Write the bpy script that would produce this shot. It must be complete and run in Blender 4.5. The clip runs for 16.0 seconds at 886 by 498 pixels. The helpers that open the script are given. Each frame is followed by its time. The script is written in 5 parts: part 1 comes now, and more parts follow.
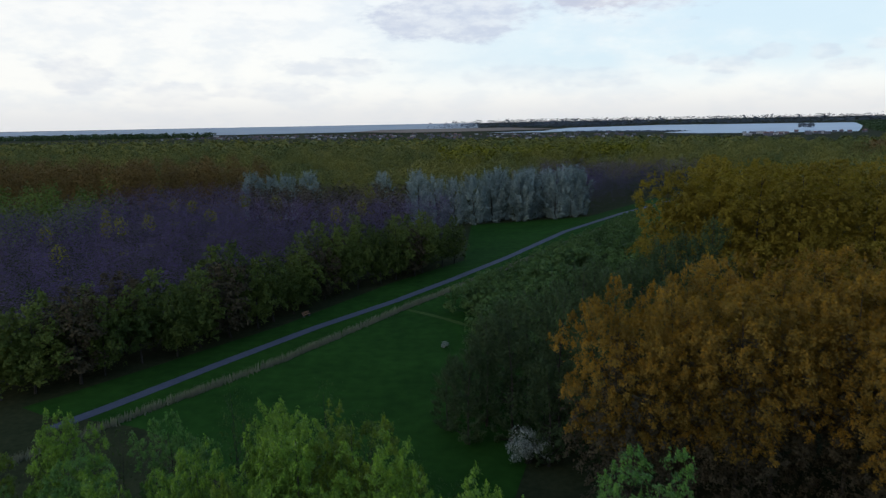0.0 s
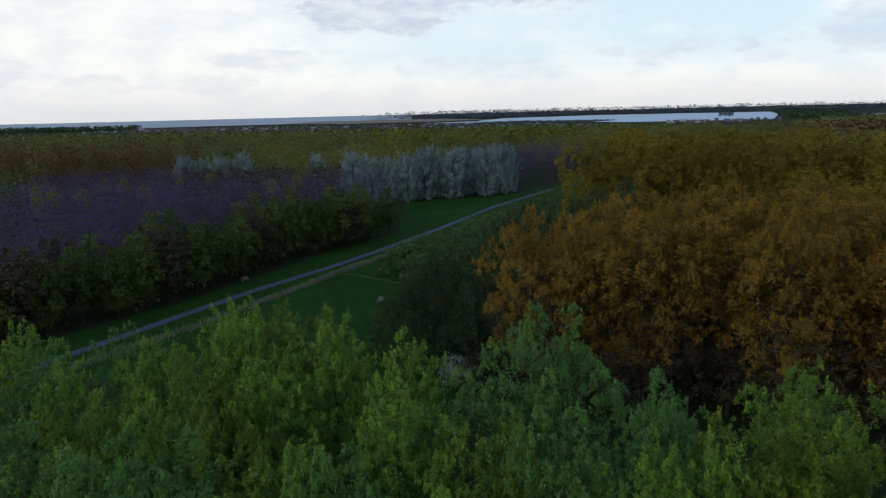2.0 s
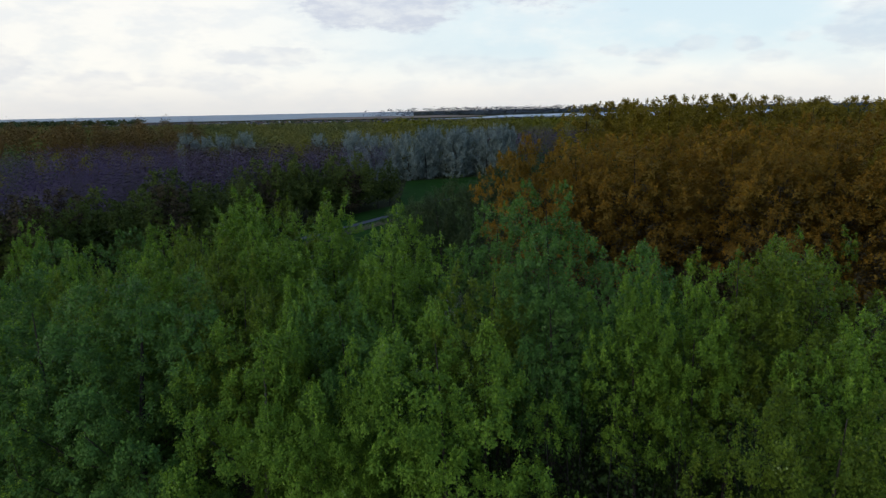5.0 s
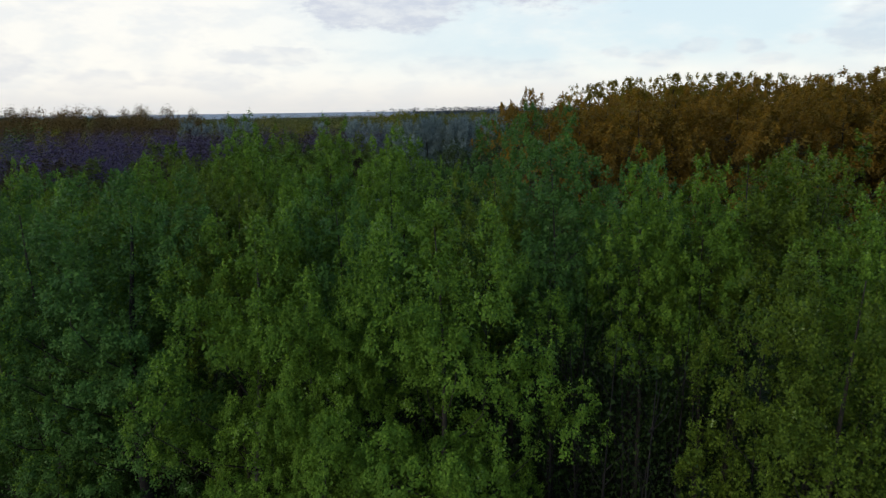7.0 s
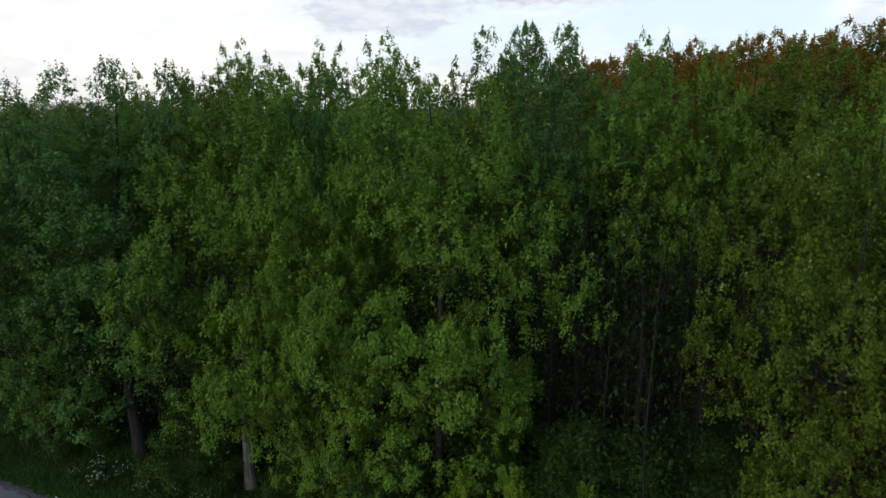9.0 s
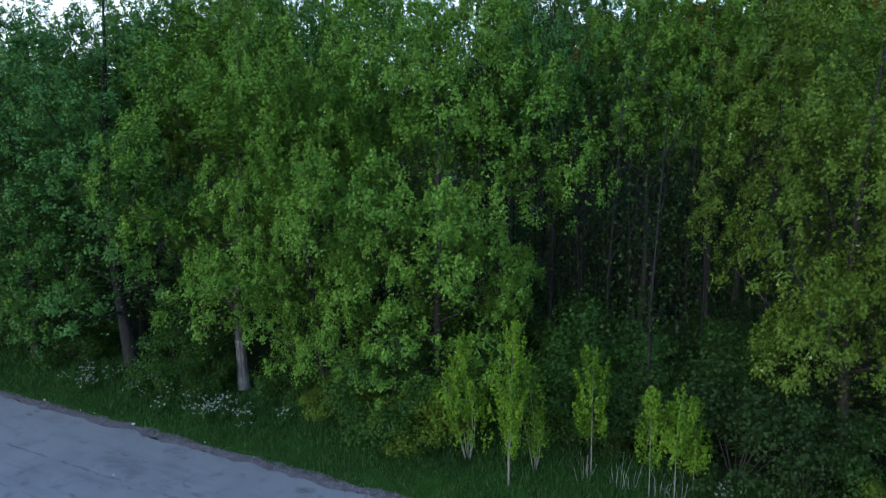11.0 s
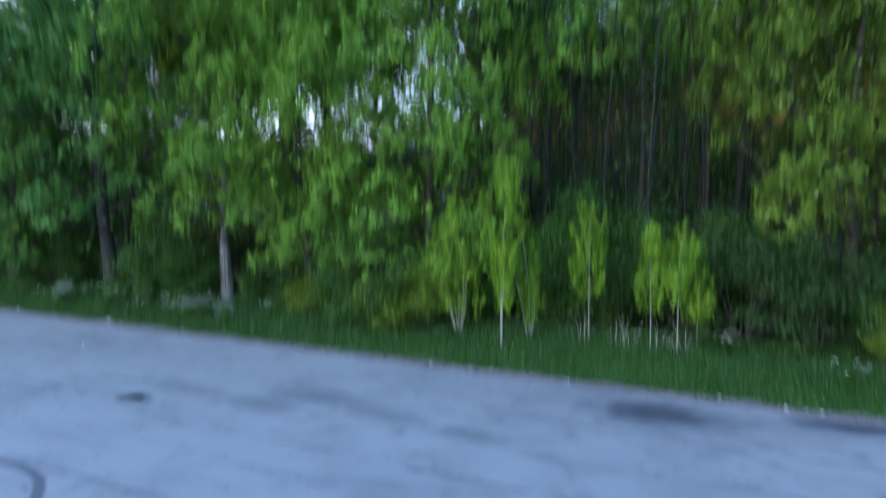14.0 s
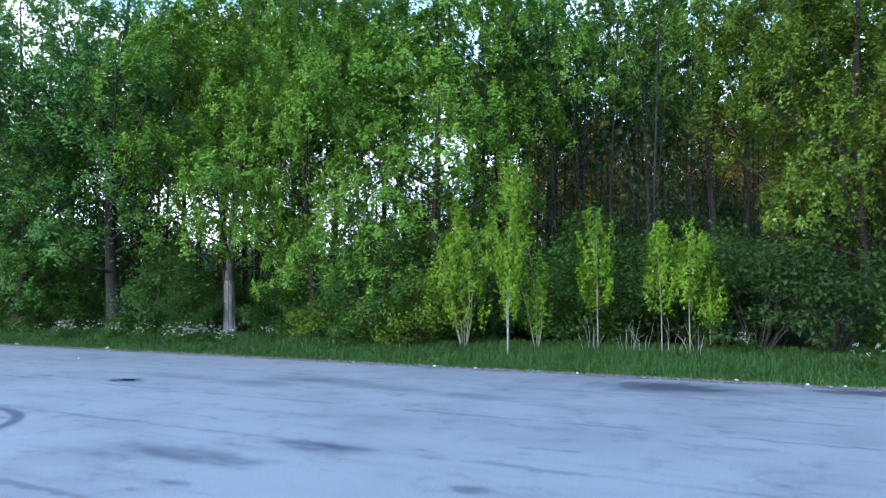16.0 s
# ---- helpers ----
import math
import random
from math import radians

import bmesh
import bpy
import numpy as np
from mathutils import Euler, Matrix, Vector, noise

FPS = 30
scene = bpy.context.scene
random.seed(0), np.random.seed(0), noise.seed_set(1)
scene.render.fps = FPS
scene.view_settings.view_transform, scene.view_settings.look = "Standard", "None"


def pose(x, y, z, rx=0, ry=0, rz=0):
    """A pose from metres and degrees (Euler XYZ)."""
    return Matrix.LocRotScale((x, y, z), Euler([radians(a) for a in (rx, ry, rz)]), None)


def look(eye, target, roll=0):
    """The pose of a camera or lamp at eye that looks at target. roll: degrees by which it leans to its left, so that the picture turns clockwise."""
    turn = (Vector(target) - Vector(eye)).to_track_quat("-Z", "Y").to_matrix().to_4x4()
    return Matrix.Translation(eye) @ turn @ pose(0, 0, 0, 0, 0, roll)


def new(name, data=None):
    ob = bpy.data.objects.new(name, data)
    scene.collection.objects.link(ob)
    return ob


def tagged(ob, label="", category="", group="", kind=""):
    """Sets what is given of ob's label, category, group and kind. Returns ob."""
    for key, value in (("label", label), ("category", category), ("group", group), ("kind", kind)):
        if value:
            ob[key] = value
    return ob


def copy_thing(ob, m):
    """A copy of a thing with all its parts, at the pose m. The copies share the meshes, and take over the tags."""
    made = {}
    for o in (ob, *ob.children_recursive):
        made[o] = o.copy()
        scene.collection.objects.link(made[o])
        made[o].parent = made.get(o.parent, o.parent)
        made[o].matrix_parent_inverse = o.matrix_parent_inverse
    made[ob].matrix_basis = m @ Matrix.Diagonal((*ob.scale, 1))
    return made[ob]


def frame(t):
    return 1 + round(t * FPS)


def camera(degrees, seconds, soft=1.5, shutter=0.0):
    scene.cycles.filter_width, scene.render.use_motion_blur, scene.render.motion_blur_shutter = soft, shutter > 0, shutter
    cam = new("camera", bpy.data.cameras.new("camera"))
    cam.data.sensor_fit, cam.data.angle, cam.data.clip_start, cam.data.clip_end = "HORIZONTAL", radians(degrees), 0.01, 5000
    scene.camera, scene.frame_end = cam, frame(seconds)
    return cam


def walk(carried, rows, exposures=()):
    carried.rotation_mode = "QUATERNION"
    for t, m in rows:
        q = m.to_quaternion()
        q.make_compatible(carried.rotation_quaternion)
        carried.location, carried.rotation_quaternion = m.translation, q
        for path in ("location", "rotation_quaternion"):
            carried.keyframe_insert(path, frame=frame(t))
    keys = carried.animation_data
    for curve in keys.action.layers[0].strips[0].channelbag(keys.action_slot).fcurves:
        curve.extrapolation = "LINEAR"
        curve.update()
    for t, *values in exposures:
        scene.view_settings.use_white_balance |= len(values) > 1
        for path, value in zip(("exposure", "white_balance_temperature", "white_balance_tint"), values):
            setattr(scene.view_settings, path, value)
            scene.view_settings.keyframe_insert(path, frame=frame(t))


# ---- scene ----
# ------------------------------------------------------------ camera and its way
cam = camera(63.1, 16.0, soft=1.3, shutter=0.5)
PATH = [
    (0, (0.296, 1.14, 37.234), (0.298, 3.109, 36.884), -1.1),
    (0.5, (0.392, -1.305, 36.137), (0.428, 0.662, 35.781), -1.2),
    (1, (0.437, -3.516, 34.967), (0.55, -1.553, 34.603), -1.3),
    (1.5, (0.386, -5.253, 33.841), (0.547, -3.294, 33.472), -1.4),
    (2, (0.375, -6.747, 32.669), (0.553, -4.79, 32.295), -1.4),
    (2.5, (0.349, -7.817, 31.565), (0.528, -5.861, 31.189), -1.4),
    (3, (0.344, -8.548, 30.364), (0.521, -6.592, 29.987), -1.3),
    (5.5, (0.356, -9.79, 24.593), (0.528, -7.834, 24.213), -1.1),
    (6, (0.368, -9.736, 23.363), (0.538, -7.78, 22.982), -1.05),
    (6.5, (0.362, -9.703, 22.227), (0.532, -7.746, 21.848), -0.95),
    (7, (0.344, -9.569, 21.011), (0.514, -7.612, 20.634), -0.8),
    (7.5, (0.418, -9.43, 19.851), (0.587, -7.473, 19.476), -0.8),
    (8, (0.466, -9.371, 18.627), (0.636, -7.413, 18.254), -0.7),
    (8.5, (0.49, -9.327, 17.501), (0.658, -7.369, 17.129), -0.8),
    (9, (0.48, -9.256, 16.222), (0.649, -7.298, 15.853), -0.8),
    (11.5, (0.395, -9.214, 10.79), (0.571, -7.261, 10.399), -1.3),
    (12, (0.404, -9.182, 9.823), (0.58, -7.233, 9.414), -1.5),
    (12.5, (0.388, -9.145, 8.873), (0.565, -7.198, 8.453), -1.6),
    (13, (0.33, -9.238, 7.65), (0.513, -7.29, 7.238), -1.4),
    (13.5, (0.39, -9.342, 6.6), (0.571, -7.394, 6.188), -1.3),
    (13.8, (0.43, -9.345, 5.85), (0.611, -7.395, 5.45), -1.0),
    (14, (0.493, -9.353, 5.2), (0.681, -7.37, 5.0), -0.5),
    (14.2, (0.55, -9.34, 4.83), (0.73, -7.35, 4.925), -0.5),
    (14.5, (0.62, -9.31, 4.179), (0.785, -7.31, 4.29), -0.6),
    (15, (0.62, -9.286, 3.376), (0.785, -7.296, 3.481), -0.6),
    (15.5, (0.616, -9.23, 2.593), (0.781, -7.24, 2.707), -0.3),
    (16, (0.603, -9.228, 1.976), (0.768, -7.239, 2.098), -0.2),
]
EXPOSURES = [(0, -0.3, 6500, 10), (3, -0.32, 6550, 10), (6, -0.3, 6800, 10), (8, -0.27, 6800, 10), (9, -0.17, 6750, 10), (9.2, -0.13, 6700, 10), (11.3, 0.98, 5300, 8), (11.6, 1.18, 5200, 8), (12.5, 1.4, 5250, 8), (13.8, 1.57, 5250, 8), (14.4, 1.74, 5380, 8), (16, 1.97, 5560, 8)]
walk(cam, [(t, look(eye, target, roll)) for t, eye, target, roll in PATH], EXPOSURES)

# ------------------------------------------------------------ sky and sun
SUN_AZ, SUN_EL = -140.0, 16.0        # degrees to the right of ahead, and up


def build_world():
    w = bpy.data.worlds.new("evening_sky")
    scene.world = w
    w.use_nodes = True
    nt = w.node_tree
    nt.nodes.clear()
    N, L = nt.nodes.new, nt.links.new

    def val(op, a, b=None, c=None, clamp=False):
        n = N("ShaderNodeMath")
        n.operation, n.use_clamp = op, clamp
        for i, x in enumerate((a, b, c)):
            if x is None:
                continue
            if isinstance(x, (int, float)):
                n.inputs[i].default_value = x
            else:
                L(x, n.inputs[i])
        return n.outputs[0]

    def ramp(fac, a, b):
        n = N("ShaderNodeMapRange")
        n.interpolation_type = "SMOOTHSTEP"
        L(fac, n.inputs[0])
        n.inputs[1].default_value, n.inputs[2].default_value = a, b
        return n.outputs[0]

    def mix(fac, a, b):
        n = N("ShaderNodeMix")
        n.data_type = "RGBA"
        if isinstance(fac, float):
            n.inputs[0].default_value = fac
        else:
            L(fac, n.inputs[0])
        for s, x in ((6, a), (7, b)):
            if isinstance(x, tuple):
                n.inputs[s].default_value = (*x, 1)
            else:
                L(x, n.inputs[s])
        return n.outputs[2]

    out = N("ShaderNodeOutputWorld")
    coord = N("ShaderNodeTexCoord")
    sep = N("ShaderNodeSeparateXYZ")
    L(coord.outputs["Generated"], sep.inputs[0])
    x, y, z = sep.outputs
    sky = N("ShaderNodeTexSky")
    sky.sky_type, sky.sun_disc = "NISHITA", False
    sky.sun_elevation, sky.sun_rotation = radians(SUN_EL), radians(SUN_AZ)
    sky.dust_density, sky.ozone_density = 1.5, 2.0
    nish = N("ShaderNodeBackground")
    L(sky.outputs[0], nish.inputs[0])
    nish.inputs[1].default_value = 0.36
    # azimuth and elevation in degrees
    az = val("MULTIPLY", val("ARCTAN2", x, y), 57.2958)
    el = val("MULTIPLY", val("ARCSINE", z), 57.2958)
    comb = N("ShaderNodeCombineXYZ")
    L(az, comb.inputs[0])
    L(val("MULTIPLY", el, 2.6), comb.inputs[1])

    def cloud_noise(scale, detail, rough, off=0.0):
        m = N("ShaderNodeMapping")
        m.inputs["Location"].default_value = (off, off * 0.7, off * 0.3)
        L(comb.outputs[0], m.inputs[0])
        n = N("ShaderNodeTexNoise")
        n.inputs["Scale"].default_value, n.inputs["Detail"].default_value, n.inputs["Roughness"].default_value = scale, detail, rough
        L(m.outputs[0], n.inputs["Vector"])
        return n.outputs[0]

    big = cloud_noise(0.075, 5, 0.6, 3.0)
    fine = cloud_noise(0.22, 6, 0.55, 11.0)
    puff = cloud_noise(0.6, 6, 0.6, 5.0)
    # veil of thin bright cloud, denser toward the horizon
    veil = ramp(val("ADD", big, val("MULTIPLY", val("SUBTRACT", 30.0, el), 0.016)), 0.50, 0.74)
    grey = mix(fine, (0.90, 0.95, 1.0), (1.0, 1.0, 1.0))
    light = mix(ramp(val("MULTIPLY_ADD", puff, 0.3, val("MULTIPLY", fine, 0.7)), 0.40, 0.58), grey, (1.06, 1.06, 1.04))
    # single heavier clouds: azimuth, elevation, half width, half height
    heavy = None
    for a, e, hw, hh, weight in ((1.4, 8.0, 6.4, 2.2, 0.9), (14.8, 9.5, 7.2, 2.2, 1.0), (-26.2, 3.7, 2.5, 1.4, 0.34), (-20.0, 2.2, 3.6, 1.0, 0.26), (-7.6, 4.2, 4.6, 0.7, 0.34),
                                 (36, 5.0, 4.0, 2.0, 0.5), (18.2, 4.1, 1.1, 0.5, 0.34), (21.4, 3.6, 1.8, 0.6, 0.42), (24.4, 4.4, 1.6, 0.65, 0.45), (27.4, 4.2, 1.2, 0.55, 0.45),
                                 (30.8, 4.5, 1.0, 0.45, 0.45), (29.0, 3.3, 1.6, 0.5, 0.36), (6.0, 3.2, 5.0, 0.9, 0.22), (12.5, 3.0, 4.0, 0.7, 0.26), (-13.0, 2.4, 5.0, 0.7, 0.22)):
        dx = val("DIVIDE", val("SUBTRACT", az, float(a)), hw)
        dy = val("DIVIDE", val("SUBTRACT", el, float(e)), hh)
        d = val("ADD", val("MULTIPLY", dx, dx), val("MULTIPLY", dy, dy))
        d = val("ADD", d, val("ADD", val("MULTIPLY", val("SUBTRACT", fine, 0.5), 2.6), val("MULTIPLY", val("SUBTRACT", puff, 0.5), 1.4)))
        k = val("MULTIPLY", val("SUBTRACT", 1.0, ramp(d, 0.5, 1.2)), weight)
        heavy = k if heavy is None else val("MAXIMUM", heavy, k)
    shade = mix(ramp(val("MULTIPLY_ADD", puff, 0.6, val("MULTIPLY", fine, 0.4)), 0.38, 0.62), (0.60, 0.64, 0.79), (0.82, 0.85, 0.92))
    blue = val("MULTIPLY", val("MULTIPLY", ramp(az, -14.0, 14.0), ramp(el, 1.0, 5.0)), ramp(big, 0.2, 0.55))
    light = mix(val("MULTIPLY", blue, 0.9), light, (0.70, 0.88, 1.0))
    light = mix(val("MULTIPLY", heavy, 0.85), light, shade)
    # low band by the horizon: pale grey with a warm tone
    low = val("SUBTRACT", 1.0, ramp(el, 0.0, 2.8))
    light = mix(val("MULTIPLY", low, 0.7), light, (0.80, 0.82, 0.86))
    # high above, cloud and blue sky alternate
    cover = val("MULTIPLY", veil, 0.94)
    cover = val("MAXIMUM", cover, heavy)
    below = ramp(el, -1.2, -0.35)
    light = mix(below, (0.10, 0.12, 0.14), light)
    cl = N("ShaderNodeBackground")
    L(light, cl.inputs[0])
    # brightest overhead, duller behind
    high = ramp(el, 20.0, 70.0)
    dull = val("SUBTRACT", 1.0, val("MULTIPLY", ramp(val("MULTIPLY", y, -1.0), -0.2, 0.7), 0.62))
    L(val("MULTIPLY", val("MULTIPLY_ADD", high, 3.2, 1.14), dull), cl.inputs[1])
    ms = N("ShaderNodeMixShader")
    L(val("MAXIMUM", cover, val("SUBTRACT", 1.0, below)), ms.inputs[0])
    L(nish.outputs[0], ms.inputs[1])
    L(cl.outputs[0], ms.inputs[2])
    L(ms.outputs[0], out.inputs[0])


build_world()
sun_data = bpy.data.lights.new("sun", "SUN")
sun_data.energy, sun_data.angle, sun_data.color = 0.3, radians(30), (1.0, 0.94, 0.84)
sun = new("sun", sun_data)
_a, _e = radians(SUN_AZ), radians(SUN_EL)
sun.matrix_world = look((0, 0, 60), (-math.sin(_a) * math.cos(_e), -math.cos(_a) * math.cos(_e), 60 - math.sin(_e)))

# ------------------------------------------------------------ materials


def nodes_of(name):
    m = bpy.data.materials.new(name)
    m.use_nodes = True
    nt = m.node_tree
    nt.nodes.clear()
    return m, nt, nt.nodes.new, nt.links.new


def leaf_material(name, dark, light, odd=None, gloss=0.3, through_light=0.3, patch=0.35, patch_scale=0.22):
    """Leaves: tone differs from leaf to leaf, and from bough to bough."""
    m, nt, N, L = nodes_of(name)
    geo, tc = N("ShaderNodeNewGeometry"), N("ShaderNodeTexCoord")
    noise_n = N("ShaderNodeTexNoise")
    noise_n.inputs["Scale"].default_value, noise_n.inputs["Detail"].default_value = patch_scale, 3
    L(geo.outputs["Position"], noise_n.inputs["Vector"])
    a = N("ShaderNodeMath")
    a.operation = "MULTIPLY_ADD"
    L(geo.outputs["Random Per Island"], a.inputs[0])
    a.inputs[1].default_value = 1 - patch
    pr = N("ShaderNodeMapRange")
    L(noise_n.outputs[0], pr.inputs[0])
    pr.inputs[1].default_value, pr.inputs[2].default_value = 0.35, 0.65
    pr.inputs[4].default_value = patch
    L(pr.outputs[0], a.inputs[2])
    cr = N("ShaderNodeValToRGB")
    L(a.outputs[0], cr.inputs[0])
    cr.color_ramp.elements[0].color, cr.color_ramp.elements[1].color = (*dark, 1), (*light, 1)
    if odd:
        e = cr.color_ramp.elements.new(0.94)
        e.color = (*light, 1)
        cr.color_ramp.elements[-1].color = (*odd, 1)
    p = N("ShaderNodeBsdfPrincipled")
    L(cr.outputs[0], p.inputs["Base Color"])
    p.inputs["Roughness"].default_value = 0.55
    p.inputs["Specular IOR Level"].default_value = gloss
    tr = N("ShaderNodeBsdfTranslucent")
    hs = N("ShaderNodeHueSaturation")
    hs.inputs["Saturation"].default_value, hs.inputs["Value"].default_value = 1.15, 1.3
    L(cr.outputs[0], hs.inputs["Color"])
    L(hs.outputs[0], tr.inputs[0])
    mx = N("ShaderNodeMixShader")
    mx.inputs[0].default_value = through_light
    L(p.outputs[0], mx.inputs[1])
    L(tr.outputs[0], mx.inputs[2])
    o = N("ShaderNodeOutputMaterial")
    L(mx.outputs[0], o.inputs[0])
    return m


def rough_material(name, c1, c2, scale=4.0, rough=0.85, bump=0.4, bump_scale=None, stretch=(1, 1, 1), gloss=0.3, coord="Object"):
    """Two tones mixed by noise at two scales, with relief."""
    m, nt, N, L = nodes_of(name)
    tc, mp = N("ShaderNodeTexCoord"), N("ShaderNodeMapping")
    L(tc.outputs[coord], mp.inputs[0])
    mp.inputs["Scale"].default_value = stretch
    n1, n2 = N("ShaderNodeTexNoise"), N("ShaderNodeTexNoise")
    n1.inputs["Scale"].default_value, n1.inputs["Detail"].default_value = scale, 6
    n2.inputs["Scale"].default_value, n2.inputs["Detail"].default_value = scale * 0.17, 3
    for n in (n1, n2):
        L(mp.outputs[0], n.inputs["Vector"])
    ad = N("ShaderNodeMath")
    ad.operation = "MULTIPLY_ADD"
    L(n1.outputs[0], ad.inputs[0])
    ad.inputs[1].default_value = 0.6
    sc = N("ShaderNodeMath")
    sc.operation = "MULTIPLY"
    L(n2.outputs[0], sc.inputs[0])
    sc.inputs[1].default_value = 0.45
    L(sc.outputs[0], ad.inputs[2])
    cr = N("ShaderNodeValToRGB")
    L(ad.outputs[0], cr.inputs[0])
    cr.color_ramp.elements[0].position, cr.color_ramp.elements[1].position = 0.35, 0.7
    cr.color_ramp.elements[0].color, cr.color_ramp.elements[1].color = (*c1, 1), (*c2, 1)
    p = N("ShaderNodeBsdfPrincipled")
    L(cr.outputs[0], p.inputs["Base Color"])
    p.inputs["Roughness"].default_value = rough
    p.inputs["Specular IOR Level"].default_value = gloss
    bp = N("ShaderNodeBump")
    bp.inputs["Strength"].default_value = bump
    bp.inputs["Distance"].default_value = 0.05
    L(n1.outputs[0], bp.inputs["Height"])
    L(bp.outputs[0], p.inputs["Normal"])
    o = N("ShaderNodeOutputMaterial")
    L(p.outputs[0], o.inputs[0])
    return m


# the edge of the asphalt: a point on it, the way along it, and the way into the verge
EDGE, ALONG, INTO = (1.97, 10.2), (0.838, -0.545), (0.545, 0.838)


def at_edge(s, d):
    return EDGE[0] + ALONG[0] * s + INTO[0] * d, EDGE[1] + ALONG[1] * s + INTO[1] * d


def asphalt_material():
    """Worn pale asphalt: patches, cracks along the lanes, damp stains and a tyre ring."""
    m, nt, N, L = nodes_of("worn_asphalt")
    tc, mp = N("ShaderNodeTexCoord"), N("ShaderNodeMapping")
    L(tc.outputs["Object"], mp.inputs[0])

    def noise_tex(scale, detail=5, vec=None, rough=0.55):
        n = N("ShaderNodeTexNoise")
        n.inputs["Scale"].default_value, n.inputs["Detail"].default_value, n.inputs["Roughness"].default_value = scale, detail, rough
        L(vec or mp.outputs[0], n.inputs["Vector"])
        return n.outputs[0]

    def val(op, a, b=None):
        n = N("ShaderNodeMath")
        n.operation = op
        for i, x in enumerate((a, b)):
            if x is None:
                continue
            if isinstance(x, (int, float)):
                n.inputs[i].default_value = x
            else:
                L(x, n.inputs[i])
        return n.outputs[0]

    def ramp(fac, a, b, lo=0.0, hi=1.0):
        n = N("ShaderNodeMapRange")
        n.interpolation_type = "SMOOTHSTEP"
        L(fac, n.inputs[0])
        for i, x in enumerate((a, b, lo, hi)):
            n.inputs[i + 1].default_value = x
        return n.outputs[0]

    sep = N("ShaderNodeSeparateXYZ")
    L(mp.outputs[0], sep.inputs[0])
    x, y = sep.outputs[0], sep.outputs[1]
    wob = noise_tex(0.6, 4)
    wob2 = noise_tex(2.2, 5)
    streak = N("ShaderNodeMapping")
    L(tc.outputs["Object"], streak.inputs[0])
    streak.inputs["Scale"].default_value = (0.25, 1.6, 1)
    st = noise_tex(1.1, 5, streak.outputs[0])
    dirt = val("ADD", val("MULTIPLY", ramp(noise_tex(0.35, 4), 0.42, 0.7), 0.45), val("MULTIPLY", ramp(st, 0.50, 0.74), 0.5))
    dirt = val("ADD", dirt, val("MULTIPLY", ramp(noise_tex(1.1, 7, None, 0.72), 0.53, 0.70), 0.75))
    # small dark blots and short crossing cracks
    blot = N("ShaderNodeMapping")
    L(tc.outputs["Object"], blot.inputs[0])
    blot.inputs["Scale"].default_value, blot.inputs["Rotation"].default_value = (0.55, 1.5, 1), (0, 0, 0.25)
    dirt = val("ADD", dirt, val("MULTIPLY", ramp(noise_tex(1.5, 6, blot.outputs[0], 0.62), 0.60, 0.68), 0.8))
    crack = N("ShaderNodeMapping")
    L(tc.outputs["Object"], crack.inputs[0])
    crack.inputs["Scale"].default_value, crack.inputs["Rotation"].default_value = (0.9, 1.5, 1), (0, 0, 0.6)
    cv = N("ShaderNodeTexVoronoi")
    cv.feature = "DISTANCE_TO_EDGE"
    cv.inputs["Scale"].default_value = 0.75
    wv = N("ShaderNodeVectorMath")
    nz = N("ShaderNodeTexNoise")
    nz.inputs["Scale"].default_value, nz.inputs["Detail"].default_value = 1.8, 5
    L(crack.outputs[0], nz.inputs["Vector"])
    L(crack.outputs[0], wv.inputs[0])
    L(nz.outputs["Color"], wv.inputs[1])
    L(wv.outputs[0], cv.inputs["Vector"])
    crk = val("MULTIPLY", ramp(cv.outputs["Distance"], 0.012, 0.045, 1, 0), ramp(noise_tex(0.4, 3), 0.52, 0.62))
    dirt = val("ADD", dirt, val("MULTIPLY", crk, 0.35))
    # long cracks and seams at these distances from the edge
    for d0, wide, amp in ((-2.85, 0.022, 0.55), (-6.4, 0.022, 0.65), (-9.3, 0.03, 0.5), (-4.7, 0.02, 0.3), (-12.4, 0.03, 0.5)):
        dd = val("ABSOLUTE", val("ADD", val("SUBTRACT", y, d0), val("MULTIPLY", val("SUBTRACT", wob2, 0.5), 0.35)))
        line = val("MULTIPLY", ramp(dd, wide, wide * 3.5, 1, 0), ramp(wob, 0.40, 0.55))
        dirt = val("ADD", dirt, val("MULTIPLY", line, amp * 1.6))

    speck = ramp(noise_tex(6.0, 7, streak.outputs[0], 0.7), 0.42, 0.58, 0.4, 1.0)

    def spot(cx, cy, rx, ry, edge_w, strength, mottled=True):
        s = (cx - EDGE[0]) * ALONG[0] + (cy - EDGE[1]) * ALONG[1]
        d = (cx - EDGE[0]) * INTO[0] + (cy - EDGE[1]) * INTO[1]
        dx = val("DIVIDE", val("SUBTRACT", x, s), rx)
        dy = val("DIVIDE", val("SUBTRACT", y, d), ry)
        r = val("SQRT", val("ADD", val("MULTIPLY", dx, dx), val("MULTIPLY", dy, dy)))
        r = val("ADD", r, val("MULTIPLY", val("SUBTRACT", wob2, 0.5), 1.6))
        k = val("MULTIPLY", ramp(r, 1 - edge_w, 1.0, 1, 0), strength)
        return val("MULTIPLY", k, speck) if mottled else k

    damp = spot(6.5, 5.5, 2.2, 1.45, 0.85, 0.9, False)
    damp = val("MAXIMUM", damp, spot(-5.3, 8.1, 0.7, 0.5, 0.75, 1.0, False))
